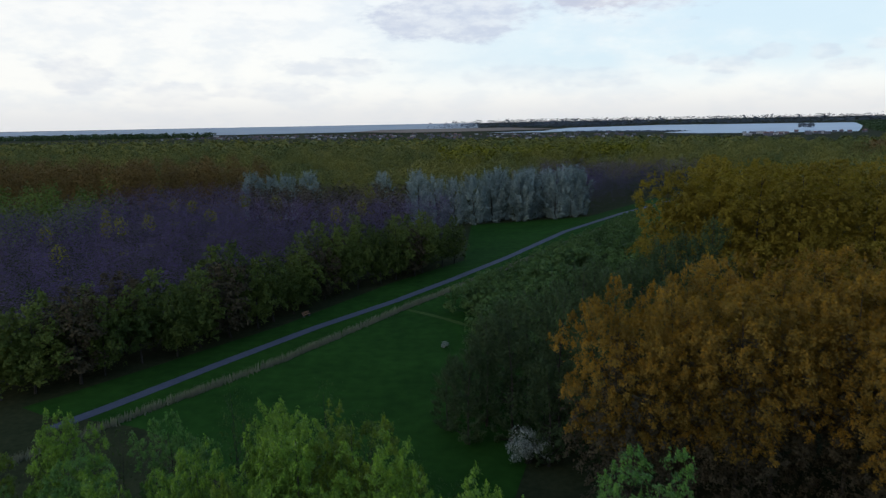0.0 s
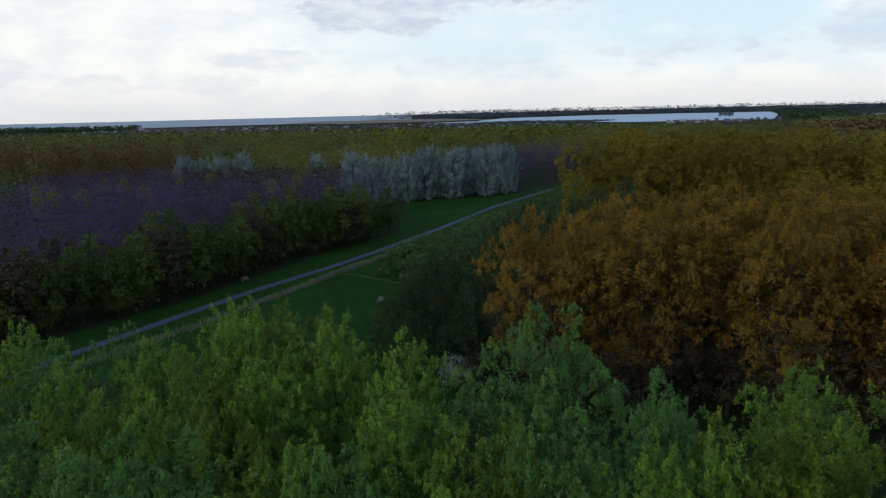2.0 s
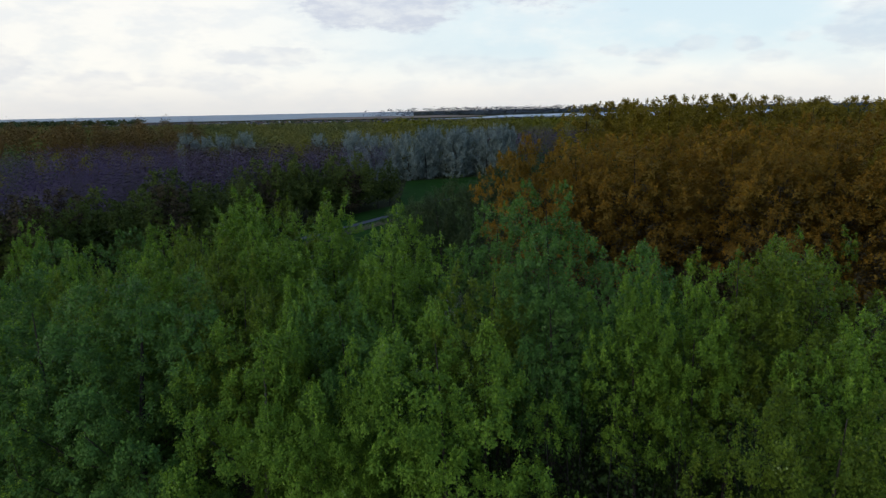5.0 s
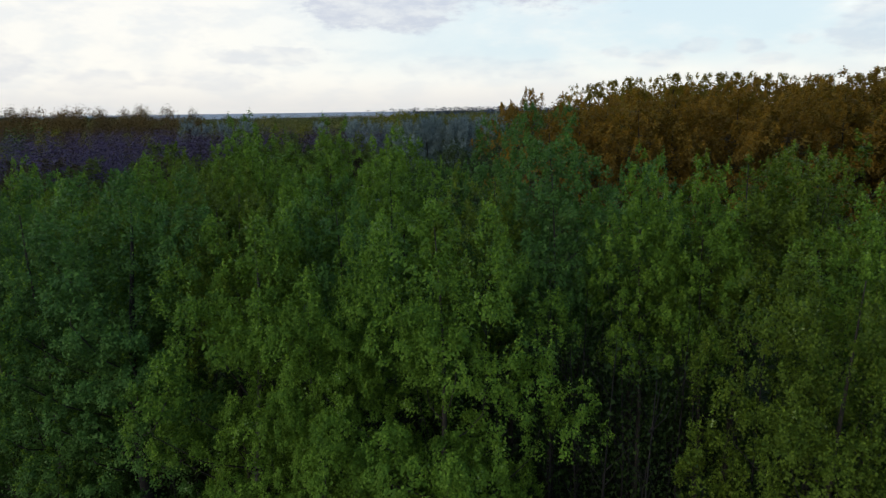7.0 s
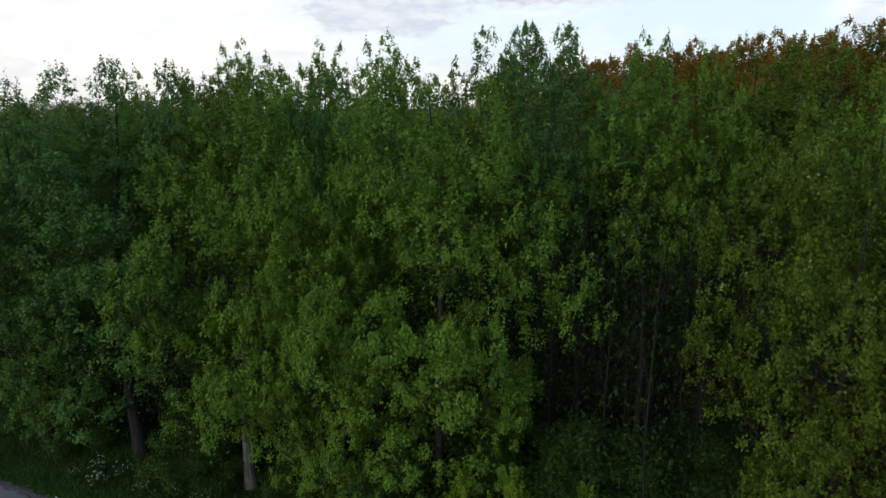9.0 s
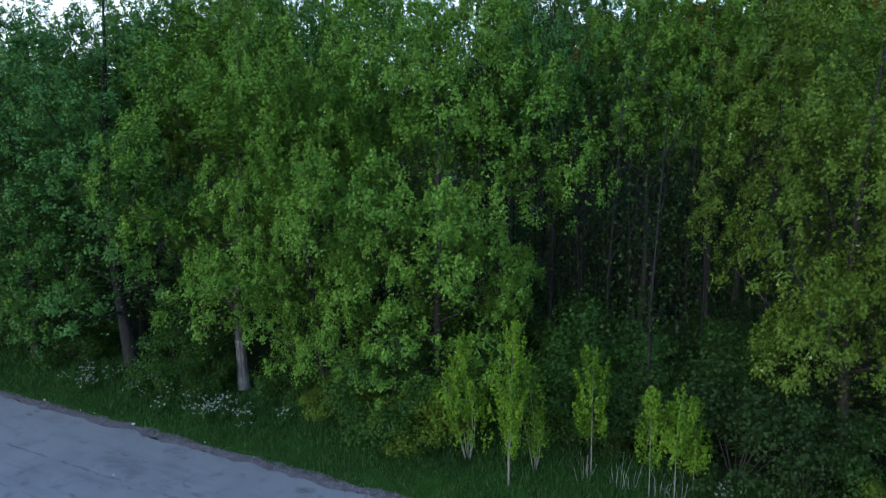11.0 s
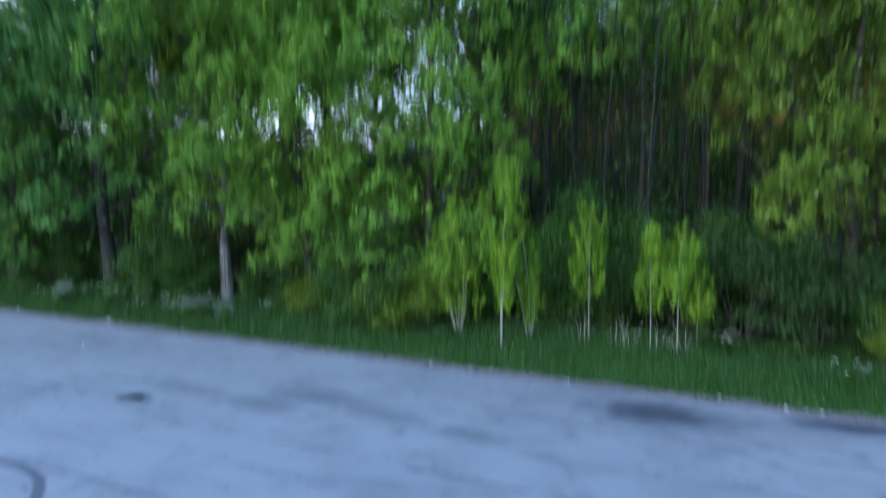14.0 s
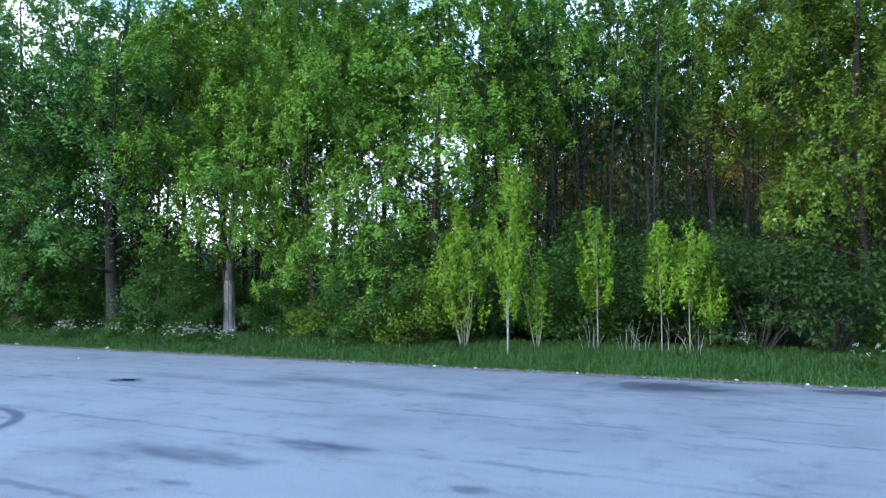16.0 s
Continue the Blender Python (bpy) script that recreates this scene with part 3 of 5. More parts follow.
def lobed_tree(seed, H, R, base, pad_r, pad_h, step, clumps, per, leaf, trunk_r=0.2, limbs=14, belly=0.45, lean=0.3, core=60, spikes=0.5, spike_len=0.7,
               spike_w=0.09, spike_leaves=20, clump_r=0.4, tall=1.0, blunt=2.1):
    """Trunk, limbs and crown of a broad-leaved tree. Round each level of the crown stand leafy pads at the boughs' ends: domes of small leaf clumps,
    thick on top and open underneath, which jut out one over the other, with young shoots standing up from them."""
    rng = np.random.default_rng(seed)
    bend = rng.normal(0, lean, (2,))
    k = 7
    up = np.array([0, 0, 1.0])

    def axis(z):
        f = z / H
        return np.array([bend[0] * f + 0.25 * math.sin(f * 5 + seed), bend[1] * f + 0.25 * math.cos(f * 4 + seed * 2), z])

    def profile(v):
        return R * min(1.0, 0.64 + 1.1 * v) * (1 - (max(0.0, v - belly) / (1 - belly)) ** blunt) ** 0.65
    trunk = tube([axis(H * 0.93 * i / k) for i in range(k + 1)], [trunk_r * (1.25 if i == 0 else 1) * (1 - 0.9 * i / k) for i in range(k + 1)], 8)
    pads = []
    levels = max(2, round((H - base - pad_h) / step))
    for j in range(levels + 1):
        v0 = j / levels * 0.9
        n = max(1, round(2 * math.pi * max(0.05, profile(v0) - 0.5 * pad_r) / (2.05 * pad_r)))
        a0 = rng.uniform(0, 6.28)
        for i in range(n):
            v = min(0.93, max(0.0, v0 + rng.uniform(-0.45, 0.45) / levels))
            pads.append((v, a0 + (i + rng.uniform(-0.3, 0.3)) * 2 * math.pi / n, rng.uniform(0.68, 1.2)))
        if profile(v0) > 2.2 * pad_r:
            for i in range(2):
                pads.append((v0, rng.uniform(0, 6.28), rng.uniform(0.3, 0.5)))
    C, Nn, Sz, limb_list = [], [], [], []
    young, young_n = [], []
    every = max(1, len(pads) // limbs)
    for i, (v, ang, deep) in enumerate(pads):
        grow = rng.uniform(0.72, 1.28)
        rb, ll = pad_r * grow * (1 - 0.25 * v), pad_h * grow * (0.8 + (tall - 0.3) * v)
        rad = np.array([math.cos(ang), math.sin(ang), 0])
        reach = max(0.0, profile(v) * deep - 0.55 * rb)
        z = base + (H - base - pad_h * (1.0 + 0.6 * tall)) * min(1.0, v / 0.93)
        d = unit(up + rad * (0.42 - 0.3 * v) + rng.normal(0, 0.1, 3))
        foot = axis(z) * [1, 1, 0] + rad * reach + up * z
        e1 = unit(np.cross(d, rad))
        e2 = np.cross(d, e1)
        root = axis(max(base * 0.78, z - reach * (0.55 + 0.4 * v)))
        if i % every == 0:
            r0 = trunk_r * 0.3 * (1 - 0.5 * v)
            end = foot + d * ll * 0.55
            limb_list.append(tube([root, root * 0.45 + foot * 0.55 - up * 0.1 * reach, foot, end], [r0, r0 * 0.6, r0 * 0.4, r0 * 0.1], 5))
        # leaf clumps over the dome
        u = rng.uniform(0, 1, clumps) ** 0.9
        th = rng.uniform(0, 2 * math.pi, clumps)
        side = np.cos(th)[:, None] * e1 + np.sin(th)[:, None] * e2
        wide = rb * np.sqrt(1 - u) * rng.uniform(0.45, 1.05, clumps) ** 0.7
        cen = foot + d * (ll * u)[:, None] + side * wide[:, None]
        cr = clump_r * rng.uniform(0.7, 1.3, clumps) * (1.05 - 0.3 * u)
        lead = side * (0.75 * (1 - u))[:, None] + rad * 0.25 * (1 - v) + up * 0.75
        dirs = unit(rng.normal(0, 0.7, (clumps, per, 3)) + lead[:, None])
        p = cen[:, None] + dirs * (cr[:, None] * rng.uniform(0.4, 1.08, (clumps, per)))[..., None]
        C.append(p.reshape(-1, 3))
        Nn.append((dirs * 0.5 + lead[:, None] * 0.5 + up * 0.2).reshape(-1, 3))
        Sz.append(np.full(clumps * per, leaf))
        # leafy shoots standing up from the clumps
        ns = int(clumps * spikes)
        if ns:
            pick = rng.choice(clumps, ns, replace=ns > clumps)
            ln = (spike_len * rng.uniform(0.5, 1.3, ns) * (0.5 + 0.55 * v))[:, None, None]
            sd = unit(lead[pick] * (0.5 - 0.3 * v) + up * (0.5 + 0.6 * v) + rng.normal(0, 0.13, (ns, 3)))[:, None]
            t = rng.uniform(0, 1, (ns, spike_leaves, 1))
            off = rng.normal(0, 1, (ns, spike_leaves, 3)) * spike_w * (1.1 - 0.85 * t)
            q = cen[pick][:, None] + lead[pick][:, None] * (cr[pick] * 0.5)[:, None, None] + sd * t * ln + off
            young.append(q.reshape(-1, 3))
            young_n.append((unit(off) * 0.8 + up * 0.5 * t + lead[pick][:, None] * 0.25).reshape(-1, 3))
        # shaded larger leaves inside
        f = rng.uniform(0.2, 1.0, (core, 1))
        pc = root * (1 - f) + foot * f + d * ll * 0.35 * f + rng.normal(0, 0.3, (core, 3)) * rb
        C.append(pc)
        Nn.append(np.tile(rad * 0.5 + up * 0.8, (core, 1)))
        Sz.append(np.full(core, leaf * 1.4))
    C, Nn = np.concatenate(C), np.concatenate(Nn)
    crown = raw_mesh("crown", *leaf_cloud(rng, C, Nn, np.concatenate(Sz), corners=3, jitter=0.3))
    young = np.concatenate(young)
    shoots = raw_mesh("young_growth", *leaf_cloud(rng, young, np.concatenate(young_n), np.full(len(young), leaf * 0.85), corners=3, jitter=0.3))
    return trunk, limb_list, crown, shoots


def tree_thing(name, meshes, bark, leaves, label, category="tree", group="", split_limbs=0, foot=None, lower=None, young=None):
    root = tagged(new(name), label, category, group)
    root.empty_display_size = 0.5
    trunk, limb_list, crown = meshes[:3]
    if split_limbs:
        part_mesh("trunk", tubes_mesh("trunk", [trunk]), bark, root)
        for limb in limb_list[:split_limbs]:
            part_mesh("limb", tubes_mesh("limb", [limb]), M["bark"], root)
    else:
        part_mesh("trunk", tubes_mesh("trunk", [trunk] + limb_list), bark, root)
    if foot:
        ring = [np.mean(trunk[0][8 * i:8 * i + 8], axis=0) for i in range(2)]
        pts = [ring[0], ring[0] * 0.6 + ring[1] * 0.4, ring[1]]
        part_mesh("trunk_foot", tubes_mesh("trunk_foot", [tube(pts, [foot * 1.35, foot * 1.12, foot * 0.9], 9)]), M["bark_pale"], root, "pale bark on the lower trunk")
    part_mesh("crown", crown, leaves, root)
    if len(meshes) > 3:
        part_mesh("young_growth", meshes[3], young or leaves, root, "paler young shoots" if young else "")
    # duller lower boughs carry the shade below the crown's top in their colour
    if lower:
        part_mesh("shaded_lower_crown", lower[0][2], lower[1], root, "half-bare grey-brown lower boughs, dulled to stand for shade")
    return root


def inside(poly, x, y):
    c, j = False, len(poly) - 1
    for i in range(len(poly)):
        (xi, yi), (xj, yj) = poly[i], poly[j]
        if (yi > y) != (yj > y) and x < (xj - xi) * (y - yi) / (yj - yi) + xi:
            c = not c
        j = i
    return c


def scatter(rng, poly, gap):
    xs, ys = [p[0] for p in poly], [p[1] for p in poly]
    out = []
    y = min(ys)
    while y < max(ys):
        x = min(xs)
        while x < max(xs):
            px, py = x + rng.uniform(-0.6, 0.6) * gap, y + rng.uniform(-0.6, 0.6) * gap
            if inside(poly, px, py):
                out.append((px, py))
            x += gap
        y += gap * 0.87
    return out


def wood(name, label, seed, poly, gap, h, r, tris, leaf, material, base=0.25, slim=0.62, upright=False, avoid=None, calm=False, vary=0.2, deep=0.42):
    """A far wood: many crowns in one mesh of kind stuff."""
    rng = np.random.default_rng(seed)
    C, Nn = [], []
    for px, py in scatter(rng, poly, gap):
        if avoid and avoid(px, py):
            continue
        hh, rr = h * rng.uniform(1 - vary, 1.12), r * rng.uniform(0.7, 1.15)
        n = int(tris * rng.uniform(0.8, 1.2))
        d = unit(rng.normal(0, 1, (n, 3)) + [0, 0, 0.7])
        ragged = 1 + 0.14 * np.sin(d[:, 0] * 5 + px) * np.sin(d[:, 1] * 5 + py)
        hz = max(rr, hh * deep)
        p = np.array([px, py, hh - hz]) + d * (ragged * rng.uniform(0.75, 1.05, n))[:, None] * [rr, rr, hz]
        m = n // 7
        p[:m, 2] = rng.uniform(hh * base, hh * 0.6, m)
        C.append(p)
        Nn.append(np.tile([0, 0, 1.0], (n, 1)) if calm else d * 0.9 + [0, 0, 0.25])
    C, Nn = np.concatenate(C), np.concatenate(Nn)
    n = len(C)
    if upright:
        d = unit(np.stack([rng.normal(0, 0.3, n), rng.normal(0, 0.3, n), np.ones(n)], 1))
        w = unit(np.cross(d, Nn))
        s = (leaf * rng.uniform(0.6, 1.4, n))[:, None]
        V = np.stack([C - d * s + w * s * slim, C - d * s - w * s * slim, C + d * s], 1).reshape(-1, 3)
        me = raw_mesh(name, V, np.full(n, 3), np.arange(n * 3))
    else:
        me = raw_mesh(name, *leaf_cloud(rng, C, unit(Nn), leaf, slim, 3, 0.35, 0.15 if calm else 0.2))
    ob = part_mesh(name, me, material)
    return tagged(ob, label, "wood", kind="stuff")


def flat(name, poly, z, material, label, category="ground", kind="structure"):
    bm = bmesh.new()
    top = [bm.verts.new((x, y, z)) for x, y in poly]
    f = bm.faces.new(top)
    if f.normal.z < 0:
        f.normal_flip()
    bmesh.ops.triangulate(bm, faces=[f])
    return tagged(part(name, bm, material), label, category, kind=kind)


def ribbon(name, centre, width, z, material, label, category, wobble=0.0, seed=1, step=4.0):
    rng = random.Random(seed)
    bm = bmesh.new()
    rows = []
    pts = [Vector(p) for p in centre]
    fine = []
    for a, b in zip(pts, pts[1:]):
        k = max(1, int((b - a).length / step))
        fine += [a.lerp(b, i / k) for i in range(k)]
    fine.append(pts[-1])
    for i, p in enumerate(fine):
        d = (fine[min(i + 1, len(fine) - 1)] - fine[max(i - 1, 0)]).normalized()
        n = Vector((-d.y, d.x))
        rows.append([bm.verts.new((*(p + n * s * (width / 2 + rng.uniform(-wobble, wobble))), z)) for s in (1, -1)])
    for a, b in zip(rows, rows[1:]):
        bm.faces.new((a[0], a[1], b[1], b[0]))
    return tagged(part(name, bm, material), label, category, kind="structure")


# ------------------------------------------------------------ ground


def verge_height(x, y):
    d = (x - EDGE[0]) * INTO[0] + (y - EDGE[1]) * INTO[1]
    k = min(max(d / 3.0, 0), 1)
    back = min(max((d - 12) / 30, 0), 1)
    return -0.04 + 0.3 * k * k * (3 - 2 * k) * (1 - back)


def build_ground():
    near = [i * 1.0 for i in range(-45, 46)]
    far = [52, 62, 76, 95, 120, 155, 200, 260, 340, 450, 600, 800, 1100, 1500, 2000, 2600, 3200, 3600, 4000, 4500, 4950]
    g = [-f for f in reversed(far)] + near + far
    V, F = [], []
    for y in g:
        for x in g:
            r = math.hypot(x, y)
            k = min(max((r - 3350) / 1600, 0), 1)
            V.append((x, y, verge_height(x, y) + 18 * k * k))
    n = len(g)
    for j in range(n - 1):
        for i in range(n - 1):
            F.append((j * n + i, j * n + i + 1, (j + 1) * n + i + 1, (j + 1) * n + i))
    me = raw_mesh("ground", np.array(V), [4] * len(F), np.array(F).ravel())
    for p in me.polygons:
        p.use_smooth = True
    tagged(part_mesh("ground", me, M["soil"]), "dark soil and leaf litter under the woods", "ground", kind="structure")


build_ground()


def build_asphalt():
    rng = random.Random(4)
    bm = bmesh.new()
    top_a, top_b = [], []
    n = 240
    for i in range(n + 1):
        s = -60 + 120 * i / n
        e = 0.10 * math.sin(s * 0.7) + 0.07 * math.sin(s * 2.3 + 1) + rng.uniform(-0.06, 0.06)
        top_a.append(bm.verts.new((s, e, 0)))
        top_b.append(bm.verts.new((s, -50, 0)))
    low = [bm.verts.new((v.co.x, v.co.y + 0.05, -0.08)) for v in top_a]
    for i in range(n):
        bm.faces.new((top_b[i], top_b[i + 1], top_a[i + 1], top_a[i]))
        bm.faces.new((top_a[i], top_a[i + 1], low[i + 1], low[i]))
    ob = part("road", bm, M["asphalt"])
    ob.matrix_world = Matrix.Translation((*EDGE, 0)) @ Matrix.Rotation(math.atan2(ALONG[1], ALONG[0]), 4, "Z")
    tagged(ob, "wide worn pale asphalt with cracks and damp stains", "road", kind="structure")


build_asphalt()


def puddle(x, y, rx, ry, seed, label):
    """A thin sheet of water with an uneven rim in a dip of the asphalt."""
    rng = random.Random(seed)
    bm = bmesh.new()
    ring = []
    n = 28
    for i in range(n):
        t = 2 * math.pi * i / n
        k = 1 + 0.14 * math.sin(3 * t + seed) + rng.uniform(-0.1, 0.1)
        ring.append(bm.verts.new((rx * k * math.cos(t), ry * k * math.sin(t), 0)))
    mid = bm.verts.new((0, 0, 0))
    for i in range(n):
        bm.faces.new((mid, ring[i], ring[(i + 1) % n]))
    ob = part("puddle", bm, M["wet"])
    ob.matrix_basis = pose(x, y, 0.005, 0, 0, math.degrees(math.atan2(ALONG[1], ALONG[0])))
    tagged(ob, label, "puddle", kind="structure")


puddle(-5.25, 8.12, 0.21, 0.13, 3, "small dark puddle that mirrors the sky in a pothole")
EDGE_SIDE = [at_edge(s, 0.1) for s in range(-58, 60)]
ribbon("gravel_edge", EDGE_SIDE, 0.5, 0.006, M["gravel"], "dark crumbled gravel along the asphalt edge", "gravel", 0.14, step=0.35)

# meadow, bicycle path and rough strips beyond the wood
flat("meadow", [(-75, 72), (-54, 98), (-30, 132), (-12, 166), (6, 192), (11, 259), (56, 275), (100, 335), (112, 330), (84, 262), (62, 215), (44, 170), (22, 132), (14, 92), (6, 64), (-20, 50), (-62, 48)],
     0.0, M["meadow"], "dark green mown meadow between the woods", "meadow")
PATHWAY = [(-75, 50), (-56, 76), (-44.8, 94.1), (-34.6, 111.7), (-23.3, 130.2), (-9.8, 149.1), (2.5, 168.9), (18.5, 196.2), (41.5, 239.6), (71.1, 282.9), (96.2, 314.1), (140, 372)]
ribbon("bicycle_path", PATHWAY, 2.1, 0.03, M["pathway"], "narrow grey asphalt bicycle path through the meadow", "path")
ribbon("track", [(-7.5, 142.4), (-3, 138), (0.8, 134.2), (6, 128)], 1.2, 0.02, M["rough_grass"], "trodden pale grass track", "track", 0.2)

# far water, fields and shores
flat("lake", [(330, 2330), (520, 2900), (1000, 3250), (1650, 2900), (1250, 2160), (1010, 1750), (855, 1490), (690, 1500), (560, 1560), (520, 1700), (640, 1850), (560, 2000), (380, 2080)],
     0.5, M["lake"], "pale lake with the sky's reflection put into its colour", "water")
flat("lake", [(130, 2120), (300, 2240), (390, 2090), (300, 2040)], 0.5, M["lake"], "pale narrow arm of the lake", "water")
flat("field", [(-330, 2700), (-100, 2320), (200, 2380), (420, 2560), (300, 3300), (-260, 3300)], 1.9, M["sand"], "dry reddish-brown fields on the far shore", "field")


def build_sea():
    V, F = [], []
    rs = [2750, 3300, 3600, 4000, 4500, 4920]
    az = [-60 + i * 3 for i in range(22)]
    for r in rs:
        for a in az:
            k = min(max((r - 3350) / 1600, 0), 1)
            V.append((r * math.sin(radians(a)), r * math.cos(radians(a)), 1.2 + 18 * k * k))
    n = len(az)
    for j in range(len(rs) - 1):
        for i in range(n - 1):
            F.append((j * n + i, j * n + i + 1, (j + 1) * n + i + 1, (j + 1) * n + i))
    me = raw_mesh("sea", np.array(V), [4] * len(F), np.array(F).ravel())
    tagged(part_mesh("sea", me, M["sea"]), "grey open water out to the horizon", "water", kind="structure")


build_sea()

# ------------------------------------------------------------ the near wood
GREEN = dict(pad_r=1.5, pad_h=1.8, step=1.9, clumps=26, per=44, leaf=0.056, limbs=24, belly=0.48, blunt=2.7, core=55, spikes=0.9, spike_len=0.6, clump_r=0.36)
front_a = tree_thing("poplar_tree", lobed_tree(11, 17.0, 4.8, 1.9, trunk_r=0.2, **GREEN), M["bark"], M["leaf_bright"], "tall bright green poplar beside the road verge", group="poplars of the near wood", split_limbs=24, young=M["young_green"])
front_b = tree_thing("poplar_tree", lobed_tree(23, 17.0, 4.3, 3.4, trunk_r=0.2, **GREEN), M["bark_grey"], M["leaf"], "tall leafy green poplar with a pale trunk foot", group="poplars of the near wood", split_limbs=24, foot=0.2, young=M["young_green"])
front_c = tree_thing("poplar_tree", lobed_tree(37, 17.0, 4.5, 2.6, trunk_r=0.2, **GREEN), M["bark"], M["leaf_b"], "tall yellowish-green poplar beside the road verge", group="poplars of the near wood", split_limbs=24, young=M["young_yellow"])
front_d = tree_thing("poplar_tree", lobed_tree(31, 17.0, 4.6, 3.3, trunk_r=0.28, **GREEN), M["bark_darkened"], M["leaf_blue"], "tall dark bluish-green poplar beside the road verge", group="poplars of the near wood", split_limbs=24, young=M["young_blue"])
front_e = tree_thing("poplar_tree", lobed_tree(29, 17.0, 4.7, 1.7, trunk_r=0.2, **GREEN), M["bark"], M["leaf_blue"], "tall bluish-green poplar leafy down to the shrubs", group="poplars of the near wood", split_limbs=24, young=M["young_green"])
INNER = dict(pad_r=1.2, pad_h=1.7, step=1.7, clumps=16, per=36, leaf=0.064, limbs=12, belly=0.3, core=40, spikes=1.3, spike_len=0.5, clump_r=0.34, tall=1.15, blunt=2.8)
inner_a = tree_thing("poplar_tree", lobed_tree(41, 19.0, 3.2, 9.4, trunk_r=0.17, **INNER), M["bark"], M["leaf"], "slender green poplar inside the wood", group="poplars of the near wood", young=M["young_green"])
inner_b = tree_thing("poplar_tree", lobed_tree(53, 19.0, 3.3, 9.0, trunk_r=0.17, **INNER), M["bark"], M["leaf_b"], "slender yellowish-green poplar inside the wood", group="poplars of the near wood", young=M["young_yellow"])
inner_c = tree_thing("poplar_tree", lobed_tree(67, 19.0, 3.15, 9.8, trunk_r=0.17, **INNER), M["bark"], M["leaf_blue"], "slender bluish-green poplar inside the wood", group="poplars of the near wood", young=M["young_blue"])


def set_tree(ob, h0, x, y, h, turn, wide=1.0, first=False):
    s = h / h0
    m = pose(x, y, verge_height(x, y) - 0.05, 0, 0, turn)
    if first:
        ob.matrix_basis = m @ Matrix.Diagonal((s * wide, s * wide, s, 1))
        return ob
    c = copy_thing(ob, m)
    c.scale = (s * wide, s * wide, s)
    return c


used = set()


def plant(ob, h0, spots):
    for x, y, h, turn, wide in spots:
        set_tree(ob, h0, x, y, h, turn, wide, first=ob not in used)
        used.add(ob)


plant(front_a, 17.0, [(2.6, 17.4, 17.6, 20, 1.0), (-2.2, 18.2, 14.6, 120, 0.85)])
plant(front_d, 17.0, [(-11.4, 24.3, 18.2, 190, 1.1), (-21.5, 30.2, 16.6, 40, 1.05)])
plant(front_e, 17.0, [(-16.6, 26.2, 17.4, 150, 1.12)])
plant(front_b, 17.0, [(-5.3, 20.6, 17.3, 0, 1.08), (-25.5, 33.0, 16.2, 210, 1.0)])
plant(front_c, 17.0, [(15.0, 11.0, 16.6, 70, 0.95), (20.6, 5.5, 17.0, 260, 1.0)])
plant(inner_a, 19.0, [(-3.6, 24.9, 17.7, 95, 0.95), (11.4, 20.2, 18.7, 165, 0.85), (1.0, 27.3, 19.3, 0, 1), (-6.4, 33.5, 19.0, 70, 1), (-8.4, 40.8, 20.4, 15, 1.1), (-12.3, 29.5, 18.0, 140, 1), (-2.8, 37.2, 20.1, 200, 1), (-26.7, 49, 17.4, 20, 1.1), (-20, 40, 16.8, 260, 1.1),
                      (2, 34, 19.6, 310, 1), (-15, 42, 18, 100, 1.1), (-11.3, 48, 18.3, 33, 1.1), (24, 30, 18, 66, 1.1), (18.5, 15, 17.8, 81, 0.9), (14.4, 20.4, 18.2, 200, 0.85)])
plant(inner_b, 19.0, [(-6.8, 26.0, 18.3, 25, 1.0), (-8.3, 30.4, 18.6, 205, 1.0), (5.6, 24.8, 18.8, 0, 0.95), (-11.2, 35.4, 19.5, 60, 1), (-17, 33, 17.4, 120, 1), (21, 22, 20, 180, 1.1), (-33, 47, 17, 240, 1.1), (-5.2, 43, 20.4, 300, 1),
                      (24, 14, 18, 30, 1.1), (17.2, 22.5, 19.6, 111, 1.0), (28, 21, 19, 90, 1.1),])
plant(inner_c, 19.0, [(10.6, 33.2, 21.0, 0, 1.05), (16.3, 30.5, 17.6, 70, 1.05), (8.1, 21.9, 19.4, 20, 0.9), (7.0, 30.8, 20.3, 200, 1), (-24, 44, 16.6, 260, 1.1), (-28, 40, 16.2, 320, 1.1),
                      (-1.5, 22.8, 17.8, 45, 0.95), (-19.5, 50, 16.5, 75, 1.1), (13.2, 25.6, 18.2, 200, 0.9), (6.9, 27.5, 15.8, 130, 1.1), (11.0, 28.0, 15.6, 15, 1.1)])

# bare young stems between the poplars
rng_pole = random.Random(8)
pole_meshes = []
for k in range(4):
    tubes = [tube([(0, 0, 0), (rng_pole.uniform(-.2, .2), rng_pole.uniform(-.2, .2), 4), (rng_pole.uniform(-.5, .5), rng_pole.uniform(-.5, .5), 9.5)], [0.06, 0.045, 0.018], 5)]
    for q in range(10):
        z = rng_pole.uniform(2.5, 8)
        a = rng_pole.uniform(0, 6.28)
        ln = rng_pole.uniform(0.6, 1.6)
        tubes.append(tube([(0, 0, z), (math.cos(a) * ln * .5, math.sin(a) * ln * .5, z + ln * .5), (math.cos(a) * ln, math.sin(a) * ln, z + ln * 1.4)], [0.025, 0.015, 0.005], 3))
    prng = np.random.default_rng(k + 60)
    pc = np.stack([prng.normal(0, 0.75, 420), prng.normal(0, 0.75, 420), prng.uniform(2.5, 10.5, 420)], 1)
    pole_meshes.append((tubes_mesh("stem", tubes), raw_mesh("crown", *leaf_cloud(prng, pc, np.tile([0, 0, 0.7], (420, 1)), 0.09, 0.5, 3))))
